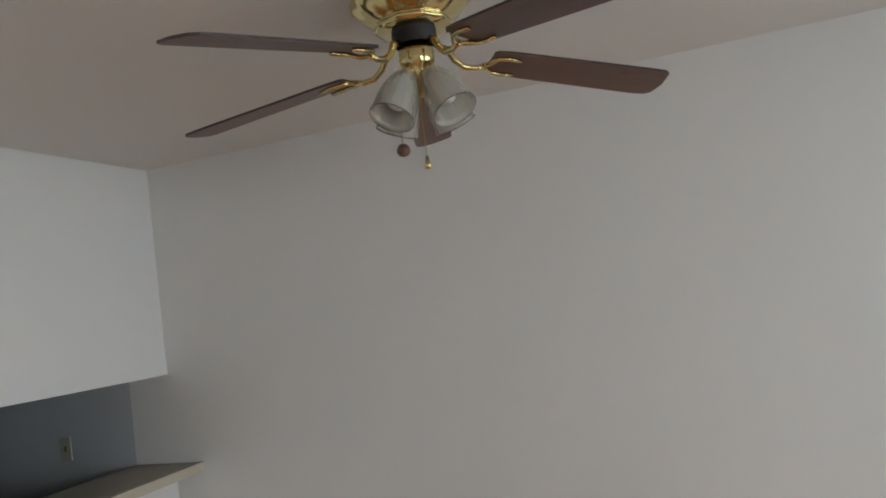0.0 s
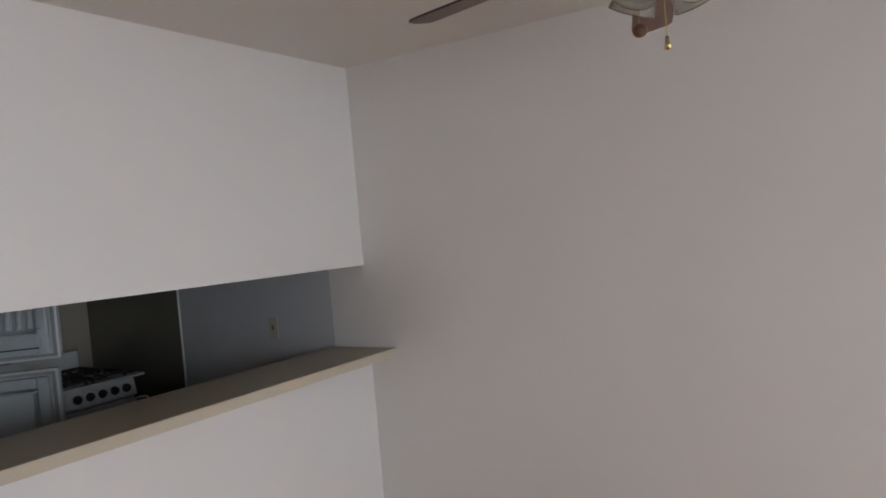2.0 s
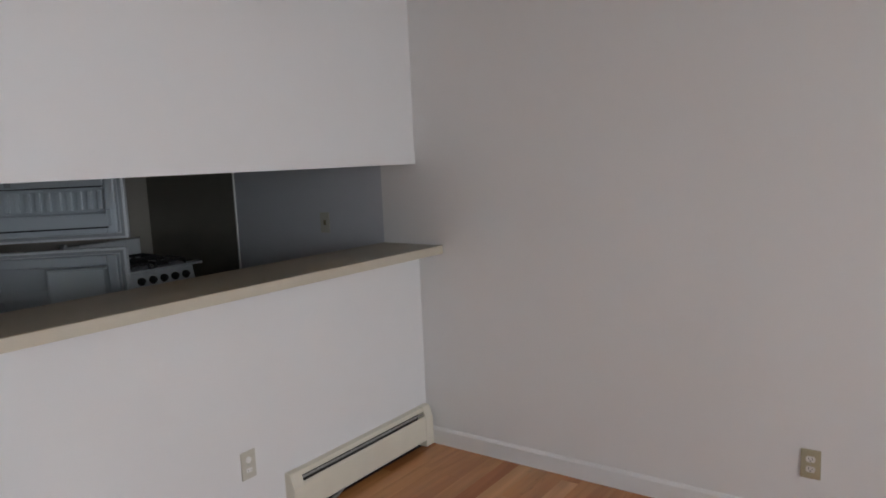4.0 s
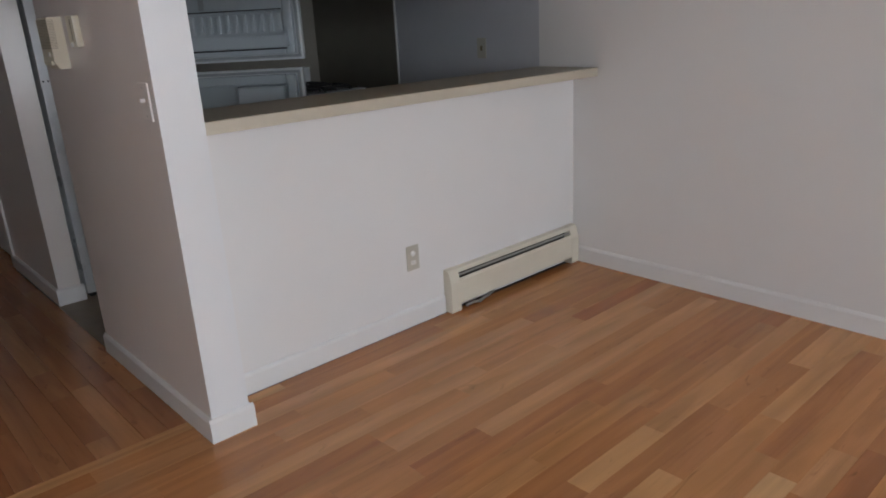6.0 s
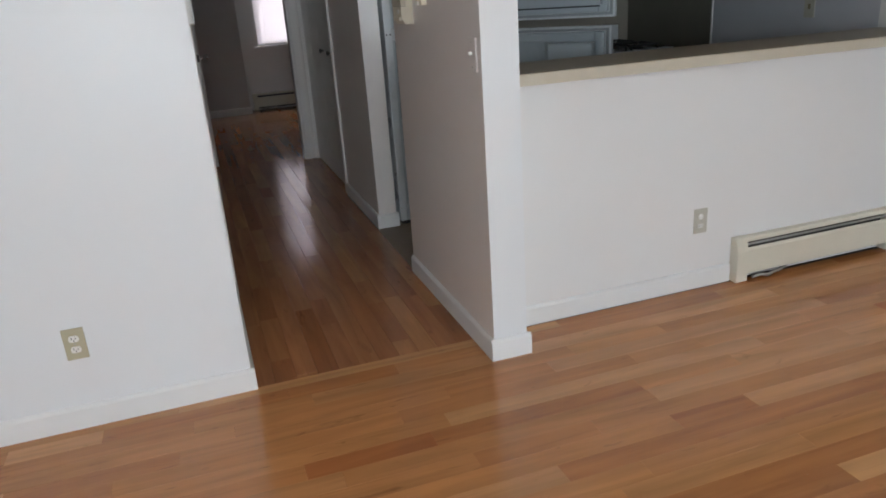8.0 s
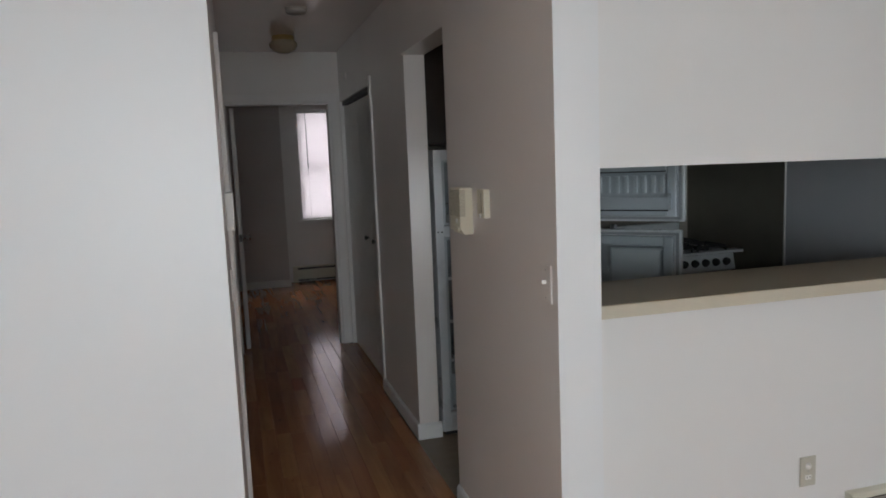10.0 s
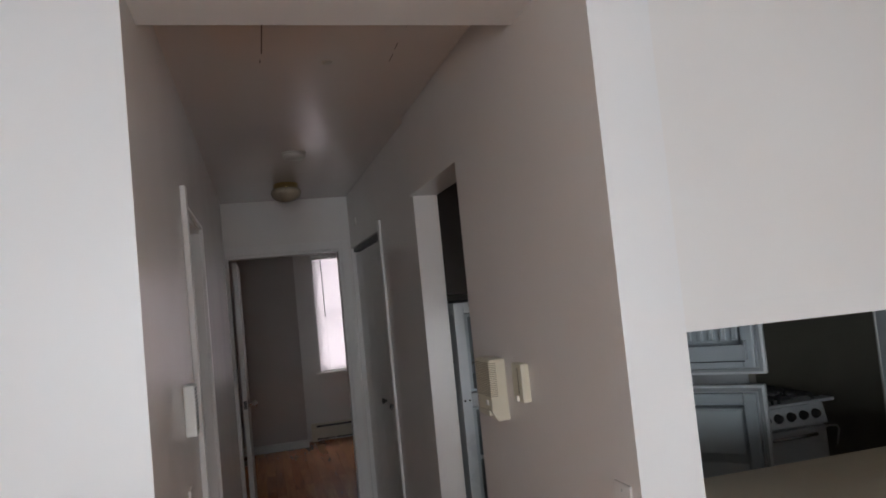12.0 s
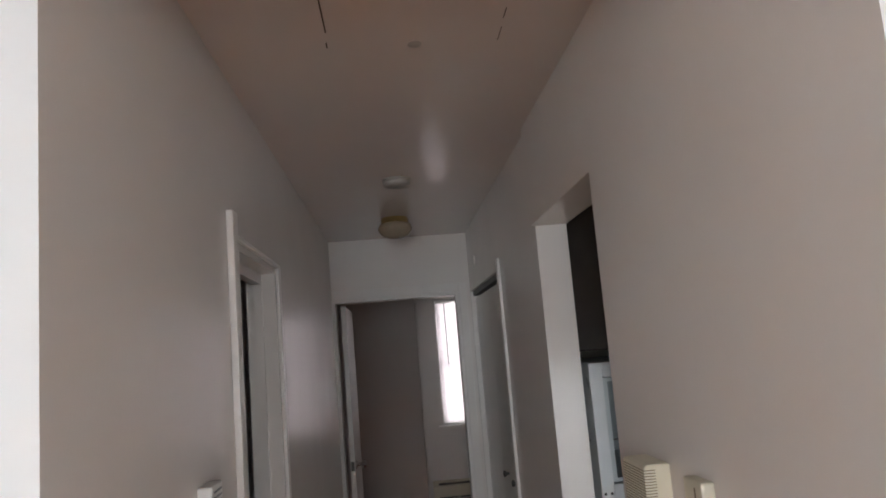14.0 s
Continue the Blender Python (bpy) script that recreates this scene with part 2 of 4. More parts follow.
def tube(points, radius, sides=10, bm=None):
    """A round bar along points, with closed ends."""
    bm = bm or bmesh.new()
    pts = [Vector(p) for p in points]
    rings = []
    for i, p in enumerate(pts):
        d = (pts[min(i + 1, len(pts) - 1)] - pts[max(i - 1, 0)]).normalized()
        q = d.to_track_quat("Z", "Y")
        r = radius[i] if isinstance(radius, (list, tuple)) else radius
        rings.append([bm.verts.new(p + q @ Vector((r * math.cos(2 * math.pi * k / sides), r * math.sin(2 * math.pi * k / sides), 0))) for k in range(sides)])
    for a, b in zip(rings, rings[1:]):
        for k in range(sides):
            j = (k + 1) % sides
            bm.faces.new((a[k], a[j], b[j], b[k]))
    bm.faces.new(rings[0][::-1])
    bm.faces.new(rings[-1])
    return bm


def prism(outline, a0, a1, axis="x", bevel=0.0):
    """Pushes an outline out along an axis. For x the outline is (y, z); for y (x, z); for z (x, y)."""
    bm = bmesh.new()

    def at(p, a):
        return {"x": (a, p[0], p[1]), "y": (p[0], a, p[1]), "z": (p[0], p[1], a)}[axis]
    lo = [bm.verts.new(at(p, a0)) for p in outline]
    hi = [bm.verts.new(at(p, a1)) for p in outline]
    bm.faces.new(lo)
    bm.faces.new(hi[::-1])
    for i in range(len(outline)):
        j = (i + 1) % len(outline)
        bm.faces.new((lo[i], hi[i], hi[j], lo[j]))
    bmesh.ops.recalc_face_normals(bm, faces=bm.faces)
    if bevel:
        bmesh.ops.bevel(bm, geom=bm.edges[:], offset=bevel, segments=2, affect="EDGES")
    return bm


def structure(name, bm, mat, label, category):
    return tagged(obj(name, bm, mat), label, category, kind="structure")


def room_faces(ob, test):
    """The faces that look into the living room carry the wall paint tinted for cool daylight."""
    ob.data.materials.append(M_COOLWALL)
    for p in ob.data.polygons:
        if test(p):
            p.material_index = 1


# The plan
W = 2.28        # long side wall
H = 2.44        # ceilings
HL = -0.91      # hall's side wall with the bathroom door
HE = 3.95       # hall's end
TH = 0.13       # wall thickness
XL, YB = -3.2, -4.6
OPB = 1.015     # sill of the serving opening
BE = 7.45       # bedroom's far wall
BX0, BX1 = -2.4, 1.6

structure("wall_east", box(W, W + 0.12, YB, 0.25, 0, H), M_WALL, "plain white painted side wall of the living room", "wall")
# Same white wall; the kitchen's bluish shade is put into this stretch's colour.
structure("wall_east_kitchen", box(W, W + 0.12, 0.25, 2.5, 0, H), M_KBLUE, "kitchen stretch of the side wall, coloured grey-blue for its shade", "wall")
PY = 0.02
bm = box(0.13, W, PY, 0.12, 0, OPB)
def lintel_z(x):
    """The underside over the opening is 2 cm out of level."""
    return 1.4905 - 0.0205 * (x - 0.13) / (W - 0.13)


# Unseen depth to 0.30 is added behind the opening to darken the kitchen.
lintel = prism([(0.13, lintel_z(0.13)), (W, lintel_z(W)), (W, H), (0.13, H)], PY, 0.30, "y")
me = bpy.data.meshes.new("tmp")
lintel.to_mesh(me)
lintel.free()
bm.from_mesh(me)
bpy.data.meshes.remove(me)
structure("wall_partition", bm, M_WALL, "white partition wall with a long serving opening above the counter", "wall")
structure("opening_trim", prism([(0.142, lintel_z(0.142) - 0.001), (W - 0.001, lintel_z(W) - 0.001), (W - 0.001, lintel_z(W) + 0.057), (0.142, lintel_z(0.142) + 0.057)], PY - 0.004, PY + 0.004, "y"), M_WALL, "flat painted trim over the serving opening", "trim")
RX = 0.018      # face of the hall wall past the kitchen doorway
bm = box(0, TH, PY, 0.86, 0, H)
put_box(bm, 0, 0.14, -0.2, PY, 0, H)
put_box(bm, 0, TH, 0.86, 1.642, 2.082, H)
put_box(bm, RX, TH, 1.642, 2.60, 0, H)
put_box(bm, RX, TH, 2.60, 3.935, 2.035, H)
put_box(bm, RX, TH, 3.935, HE, 0, H)
wall = structure("wall_hall_right", bm, M_HALL, "white hall wall with kitchen doorway and closet opening", "wall")
room_faces(wall, lambda p: p.center.y < 0.0 and (p.normal.y < -0.9 or p.normal.x > 0.9))
TL = 0.10
bm = box(HL - TL, HL, 0, 1.013, 0, H)
put_box(bm, HL - TL, HL, 1.013, 1.685, 2.002, H)
put_box(bm, HL - TL, HL, 1.685, HE + 0.12, 0, H)
wall = structure("wall_hall_left", bm, M_HALL, "glossy white hall wall with bathroom doorway", "wall")
room_faces(wall, lambda p: p.normal.y < -0.9 and p.center.y < 0.01)
structure("wall_west_front", box(XL, HL - TL, 0, 0.13, 0, H), M_COOLWALL, "white living room wall beside the hall", "wall")
structure("hall_header", box(HL, 0, 0, 0.22, 2.313, H), M_WALL, "dropped white header over the hall entrance", "beam")
bm = box(HL, -0.905, HE, HE + 0.12, 0, H)
put_box(bm, -0.905, -0.06, HE, HE + 0.12, 2.045, H)
put_box(bm, -0.06, 0.13, HE, HE + 0.12, 0, H)
structure("wall_hall_end", bm, M_HALL, "white wall at the end of the hall round the bedroom doorway", "wall")

# Living room back and side, with the windows that light it
structure("wall_west", box(XL - 0.12, XL, YB, 0.13, 0, H), M_WALL, "plain white living room wall", "wall")
bm = box(XL, -2.1, YB - 0.12, YB, 0, H)
put_box(bm, -0.6, 0.4, YB - 0.12, YB, 0, H)
put_box(bm, 1.9, W, YB - 0.12, YB, 0, H)
for a, b in ((-2.1, -0.6), (0.4, 1.9)):
    put_box(bm, a, b, YB - 0.12, YB, 0, 0.6)
    put_box(bm, a, b, YB - 0.12, YB, 2.1, H)
structure("wall_south", bm, M_WALL, "white living room wall with two windows", "wall")


def sash(name, x0, x1, z0, z1, y, label):
    ob = new(name)
    tagged(ob, label, "window", kind="structure")
    bm = box(x0, x0 + 0.05, y - 0.03, y + 0.03, z0, z1)
    put_box(bm, x1 - 0.05, x1, y - 0.03, y + 0.03, z0, z1)
    put_box(bm, x0 + 0.05, x1 - 0.05, y - 0.03, y + 0.03, z0, z0 + 0.05)
    put_box(bm, x0 + 0.05, x1 - 0.05, y - 0.03, y + 0.03, z1 - 0.05, z1)
    zm = (z0 + z1) / 2
    put_box(bm, x0 + 0.05, x1 - 0.05, y - 0.025, y + 0.025, zm - 0.02, zm + 0.02)
    part("window_frame", bm, M_TRIM, ob)
    pane = part("pane", box(x0 + 0.05, x1 - 0.05, y - 0.004, y, z0 + 0.05, z1 - 0.05), M_CLEAR, ob)
    pane.visible_shadow = False
    return ob


sash("window_1", -2.1, -0.6, 0.6, 2.1, YB - 0.06, "white double-hung living room window")
sash("window_2", 0.4, 1.9, 0.6, 2.1, YB - 0.06, "white double-hung living room window")

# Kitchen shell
structure("wall_kitchen_far", box(TH, W, 2.42, 2.54, 0, H), M_KWALL, "beige far wall of the kitchen, darkened for its shade", "wall")
# Bathroom shell
bm = box(-2.6, -2.5, 0.13, 2.2, 0, H)
put_box(bm, -2.5, HL - TL, 2.1, 2.2, 0, H)
structure("wall_bathroom", bm, M_WALL, "unlit bathroom walls behind the hall door", "wall")
# Closet shell
bm = box(0.75, 0.8, 2.54, 4.07, 0, H)
structure("wall_closet", bm, M_WALL, "plain back of the hall closet", "wall")
# Bedroom shell; the window wall
WX0, WX1, WZ0, WZ1 = -0.03, 0.75, 0.81, 2.235
bm = box(BX0 - 0.1, WX0, BE, BE + 0.15, 0, H)
put_box(bm, WX1, BX1 + 0.1, BE, BE + 0.15, 0, H)
put_box(bm, WX0, WX1, BE, BE + 0.15, 0, WZ0)
put_box(bm, WX0, WX1, BE, BE + 0.15, WZ1, H)
structure("wall_bedroom_window", bm, M_WALL, "white bedroom wall with the window", "wall")
bm = box(BX0 - 0.1, BX0, HE + 0.12, BE, 0, H)
put_box(bm, BX1, BX1 + 0.1, HE + 0.12, BE, 0, H)
put_box(bm, BX0, HL - TH, HE, HE + 0.12, 0, H)
put_box(bm, 0.8, BX1, HE, HE + 0.12, 0, H)
structure("wall_bedroom", bm, M_WALL, "white bedroom side walls", "wall")
# Nib colour is lowered for shade, so the strip by the window looks lit.
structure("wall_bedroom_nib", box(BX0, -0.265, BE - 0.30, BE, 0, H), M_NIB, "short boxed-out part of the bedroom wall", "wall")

# Ceilings
structure("ceiling", box(XL - 0.12, W + 0.12, YB - 0.12, 0.13, H, H + 0.1), M_CEIL, "off-white living room ceiling", "ceiling")
structure("ceiling_kitchen", box(TH, W + 0.12, 0.13, 2.54, H, H + 0.1), M_KWALL, "kitchen ceiling in the darkened beige that cuts the bounce", "ceiling")
structure("ceiling_hall", box(HL - TH, TH, 0.13, HE + 0.12, H, H + 0.1), M_HCEIL, "glossy off-white hall ceiling, tinted for warm bounced light", "ceiling")
structure("ceiling_bathroom", box(-2.6, HL - TH, 0.13, 2.2, H, H + 0.1), M_CEIL, "bathroom ceiling", "ceiling")
structure("ceiling_closet", box(TH, 0.8, 2.54, 4.07, H, H + 0.1), M_CEIL, "closet ceiling", "ceiling")
structure("ceiling_bedroom", box(BX0 - 0.1, BX1 + 0.1, HE + 0.12, BE + 0.15, H, H + 0.1), M_CEIL, "bedroom ceiling", "ceiling")

# Subfloors, ground outside
structure("closet_floor", box(0.0, 0.8, 2.6, 3.935, -0.0205, -0.0008), M_OAKYJ, "oak floor under the closet doors", "floor")
structure("subfloor", box(XL - 0.12, W + 0.12, YB - 0.12, BE + 0.15, -0.12, -0.021), M_SUB, "dark subfloor under the oak strips", "floor")
structure("floor_kitchen", box(TH, W, 0.12, 2.42, -0.021, -0.004), M_TILEFLOOR, "dim brown kitchen vinyl floor", "floor")
structure("door_sill", box(0.0, TH, 0.86, 1.642, -0.0205, -0.001), M_TILEFLOOR, "worn vinyl in the kitchen doorway", "floor")
structure("floor_bathroom", box(-2.5, HL - TH, 0.13, 2.1, -0.021, -0.004), M_TILEFLOOR, "dim bathroom floor", "floor")
structure("ground", box(-300, 300, -300, 300, -3.2, -3.0), M_OUT, "ground outside", "ground")

# Baseboards: upright board with a small rounded top
BBH, BBT = 0.088, 0.014


def board_profile(s=1):
    return [(0, 0), (s * BBT, 0), (s * BBT, BBH - 0.012), (s * (BBT - 0.005), BBH - 0.004), (s * (BBT - 0.009), BBH), (0, BBH)]


def baseboard_x(x0, x1, y, s, label="white painted baseboard"):
    """Along x on the wall face at y; s the side it stands out to."""
    structure("baseboard", prism([(y + p[0] * s, p[1]) for p in board_profile()], x0, x1, "x"), M_BOARD, label, "baseboard")


def baseboard_y(y0, y1, x, s, label="white painted baseboard"):
    structure("baseboard", prism([(x + p[0] * s, p[1]) for p in board_profile()], y0, y1, "y"), M_BOARD, label, "baseboard")


baseboard_x(XL, HL + BBT, 0, -1)
baseboard_y(0.0, 0.955, HL, 1)
baseboard_y(YB, -0.001, W, -1)
baseboard_x(0.14 + BBT, 1.285, PY, -1)
baseboard_y(-0.2, 0.86, 0, -1)
baseboard_x(-BBT, 0.14 + BBT, -0.2, -1)
baseboard_y(-0.2, PY, 0.14, 1)
baseboard_x(0.0, TH, 0.86, 1)
baseboard_y(1.642, 2.545, RX, -1)
baseboard_x(RX - BBT, TH + BBT, 1.642, -1)
baseboard_y(1.731, HE, HL, 1)
baseboard_x(BX0, -0.265 + BBT, BE - 0.30, -1)

# Door casings and jambs
DY0, DY1, DT = 1.013, 1.685, 2.002     # bathroom doorway
bm = box(HL, HL + 0.018, DY0 - 0.058, DY0, 0, 2.068, 0.004)
put_box(bm, HL, HL + 0.012, DY1, DY1 + 0.045, 0, DT + 0.012, 0.003)
put_box(bm, HL, HL + 0.014, DY0 + 0.0005, DY1 - 0.0005, DT, DT + 0.013, 0.003)
structure("door_casing", bm, M_CASING, "white painted casing with one tall upright", "trim")
bm = box(HL - TL, HL, DY0, DY0 + 0.02, 0, DT - 0.02)
put_box(bm, HL - TL, HL, DY1 - 0.02, DY1, 0, DT - 0.02)
put_box(bm, HL - TL, HL, DY0, DY1, DT - 0.02, DT)
put_box(bm, HL - 0.075, HL - 0.045, DY0 + 0.02, DY0 + 0.032, 0, DT - 0.02)
put_box(bm, HL - 0.075, HL - 0.045, DY1 - 0.032, DY1 - 0.02, 0, DT - 0.02)
put_box(bm, HL - 0.075, HL - 0.045, DY0 + 0.032, DY1 - 0.032, DT - 0.055, DT - 0.02)
structure("door_jamb", bm, M_CASING, "white painted bathroom door jamb with stops", "trim")


def door_leaf(name, place, w, h, label, knob_at, sides=(1, -1)):
    """A flush leaf in its own x (width) and z, 35 mm thick, with a knob."""
    door = thing(name, place, label, "door")
    part("leaf", box(0, w, -0.0175, 0.0175, 0.008, h, 0.003), M_DOOR, door)
    for s in sides:
        m = pose(knob_at, s * 0.0175, 0.95, -90 * s, 0, 0)
        part("knob", lathe([(0.0, 0), (0.028, 0), (0.028, 0.006), (0.012, 0.010), (0.012, 0.035), (0.024, 0.045), (0.027, 0.058), (0.018, 0.068), (0.0, 0.069)], 20, m), M_CHROME, door, "round chrome knob", True)
    part("latch_plate", box(-0.0016, 0.0012, -0.012, 0.012, 0.92, 0.98), M_DARKMETAL, door, "dark latch plate")
    return door


# Bedroom: jamb, casing, open door whose free edge is nearest
bm = box(-0.905, -0.887, HE, HE + 0.12, 0, 2.025)
put_box(bm, -0.08, -0.06, HE, HE + 0.12, 0, 2.025)
put_box(bm, -0.905, -0.06, HE, HE + 0.12, 2.025, 2.045)
structure("door_jamb", bm, M_CASING, "white painted bedroom door jamb", "trim")
bm = box(-0.06, -0.006, HE - 0.016, HE, 0, 2.105, 0.003)
put_box(bm, -0.905, -0.0605, HE - 0.016, HE, 2.045, 2.105, 0.003)
structure("door_casing", bm, M_CASING, "flat white casing round the bedroom doorway", "trim")
door_leaf("bedroom_door", (-0.846, 4.085, 0, 0, 0, 90), 0.74, 2.01, "white flush bedroom door standing open into the room", 0.07, (-1,))

# Closet
structure("closet_trim", box(RX - 0.014, RX, 2.545, 2.60, 0, 2.085, 0.003), M_CASING, "narrow white strip beside the closet", "trim")
structure("closet_track", box(0.035, 0.080, 2.60, 3.935, 2.005, 2.035), M_DARKMETAL, "dark metal track over the closet doors", "track")
bm = box(RX + 0.0005, TH - 0.0005, 2.6, 2.612, 0, 2.035)
put_box(bm, RX + 0.0005, TH - 0.0005, 3.923, 3.9345, 0, 2.035)
structure("closet_jamb", bm, M_CASING, "white closet jamb", "trim")
closet = thing("closet_door", (0.062, 3.18, 0, 0, 0, 0), "white folding closet doors with small knobs, closed", "closet door")
for i in range(4):
    y0 = -0.566 + i * 0.3272
    part("door_panel", box(-0.015, 0.015, y0, y0 + 0.3242, 0.01, 1.99, 0.003), M_DOOR, closet)
for y in (-0.39, -0.11):
    part("knob", lathe([(0, 0), (0.008, 0), (0.008, 0.012), (0.017, 0.02), (0.017, 0.03), (0.0, 0.034)], 16, pose(-0.015, y, 0.99, 0, -90, 0)), M_DARKMETAL, closet, "small dark round knob", True)

# Counter shelf in the serving opening
shelf = thing("counter_shelf", (0, 0, 0), "beige laminate bar counter through the serving opening", "counter")
part("shelf_board", prism([(0.1412, 1.031), (W - 0.001, 1.018), (W - 0.001, 1.0585), (0.1412, 1.0715)], -0.128, 0.256, "y", 0.002), M_SHELFTOP, shelf, "beige counter top, darker than its edge strip")
part("edge_seam", prism([(0.1413, 1.0718), (W - 0.0012, 1.0588), (W - 0.0012, 1.0603), (0.1413, 1.0733)], -0.1375, -0.1335, "y"), M_GROOVE, shelf, "thin brown seam along the counter edge")
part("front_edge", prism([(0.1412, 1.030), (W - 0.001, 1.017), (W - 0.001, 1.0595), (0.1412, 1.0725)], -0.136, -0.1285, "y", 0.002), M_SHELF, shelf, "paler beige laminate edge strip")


# Outlets and switches
def plate(name, m, label, kind):
    """Cover plate in its own x and z, standing out to -y."""
    th = thing(name, m, label, "switch" if kind == "toggle" else "outlet", "wall plates")
    mat = {"toggle": M_HALL, "combo": M_PLATEG, "single": M_PLATEG}.get(kind, M_PLATE)
    part("cover_plate", box(-0.035, 0.035, -0.006, 0, -0.0575, 0.0575, 0.0025), mat, th)
    if kind == "duplex":
        for z in (0.02, -0.02):
            out = [(0.0165 * math.cos(a) * 1.0, z + max(-0.0115, min(0.0115, 0.0165 * math.sin(a)))) for a in [i * math.pi / 10 for i in range(20)]]
            s = part("socket", prism(out, -0.0085, -0.005, "y"), M_SOCKET, th, "white socket face")
            bm = box(-0.0075, -0.0055, -0.0092, -0.0083, z - 0.001, z + 0.007)
            put_box(bm, 0.0055, 0.0075, -0.0092, -0.0083, z - 0.001, z + 0.006)
            put_box(bm, -0.002, 0.002, -0.0092, -0.0083, z - 0.008, z - 0.004)
            part("slots", bm, M_BLACK, s, "black slots")
    elif kind == "single":
        part("socket", box(-0.009, 0.009, -0.008, -0.005, -0.014, 0.014, 0.002), M_GROOVE, th, "dark brown socket face")
    elif kind == "combo":
        part("toggle", box(-0.005, 0.005, -0.016, -0.005, 0.014, 0.028, 0.002), M_SOCKET, th, "small white switch toggle")
        part("dial", lathe([(0, 0), (0.013, 0), (0.012, 0.004), (0, 0.005)], 20, pose(0, -0.0055, 0.021, 90, 0, 0)), M_SOCKET, th, "round white boss", True)
        s = part("socket", box(-0.014, 0.014, -0.0085, -0.005, -0.031, -0.013, 0.002), M_SOCKET, th, "white socket face")
        bm = box(-0.007, -0.005, -0.0092, -0.0083, -0.025, -0.018)
        put_box(bm, 0.005, 0.007, -0.0092, -0.0083, -0.025, -0.018)
        part("slots", bm, M_BLACK, s, "black slots")
    else:
        part("toggle", box(-0.005, 0.005, -0.020, -0.005, 0.0, 0.010, 0.002), M_SOCKET, th, "white toggle")
    for z in ((0.042, -0.042) if kind == "toggle" else (0.0,)):
        part("screw", lathe([(0, 0), (0.003, 0), (0.0025, 0.001), (0, 0.0012)], 10, pose(0, -0.006, z, 90, 0, 0)), M_FIN, th, "small screw head")
    return th


plate("wall_outlet", pose(1.110, PY, 0.323), "beige plate with toggle and socket on the partition wall", "combo")
plate("wall_outlet", pose(-1.463, 0, 0.322), "beige duplex outlet low on the white wall beside the hall", "duplex")
plate("wall_outlet", pose(W, -1.820, 0.290, 0, 0, -90) @ pose(0, 0, 0), "beige duplex outlet low on the long side wall", "duplex")
plate("wall_outlet", pose(W, 0.682, 1.155, 0, 0, -90), "beige plate with a dark socket above the kitchen counter", "single")
plate("light_switch", pose(0, -0.130, 1.158, 0, 0, -90) @ pose(0, 0, 0, 0, 0, 0), "white toggle light switch at the hall corner", "toggle")

# Intercom, thermostat, handset
inter = thing("intercom", (0, 0.605, 1.335), "cream plastic intercom box on the hall wall", "intercom")
out = [(-0.052, -0.05), (0, -0.05), (0, 0.05), (-0.046, 0.05)]
bm = prism([(0, -0.09), (-0.036, -0.09), (-0.052, -0.065), (-0.052, 0.085), (-0.046, 0.09), (0, 0.09)], -0.062, 0.068, "y", 0.002)
part("housing", bm, M_CREAMPL, inter)
for i in range(19):
    z = -0.018 + i * 0.0054
    bm = box(-0.0526, -0.0505, -0.0605, 0.066, z, z + 0.0018)
    put_box(bm, -0.0526, -0.030, -0.0626, -0.0600, z, z + 0.0018)
    part("grille_slot", bm, M_GROOVE, inter, "brown grille slot")
part("button", box(-0.056, -0.051, -0.03, -0.012, -0.045, -0.03, 0.001), M_SOCKET, inter, "small white button")
part("lower_lip", box(-0.058, -0.036, -0.045, 0.05, -0.075, -0.06, 0.002), M_CREAMPL, inter)
thermo = thing("thermostat", (0, 0.385, 1.372), "cream plastic thermostat beside the intercom", "thermostat")
part("housing", box(-0.024, 0, -0.038, 0.038, -0.052, 0.052, 0.004), M_CREAMPL, thermo)
part("scale_slot", box(-0.0245, -0.0235, -0.012, -0.007, -0.030, 0.040), M_GROOVE, thermo, "narrow brown scale slot")
part("lever", box(-0.031, -0.023, -0.006, 0.006, -0.050, -0.036, 0.001), M_SOCKET, thermo, "small white set lever")
hand = thing("door_chime", (HL, 0.655, 1.38), "white plastic ribbed chime box beside the bathroom door", "door chime")
part("housing", box(0, 0.030, -0.042, 0.042, -0.070, 0.070, 0.005), M_SOCKET, hand)
for i in range(11):
    z = -0.055 + i * 0.011
    part("grille_slot", box(0.0295, 0.0308, -0.030, 0.030, z, z + 0.004), M_GASKET, hand, "grey grille slot")
plate("light_switch", pose(HL, 0.60, 1.12, 0, 0, 90), "white toggle light switch below the chime box", "toggle")

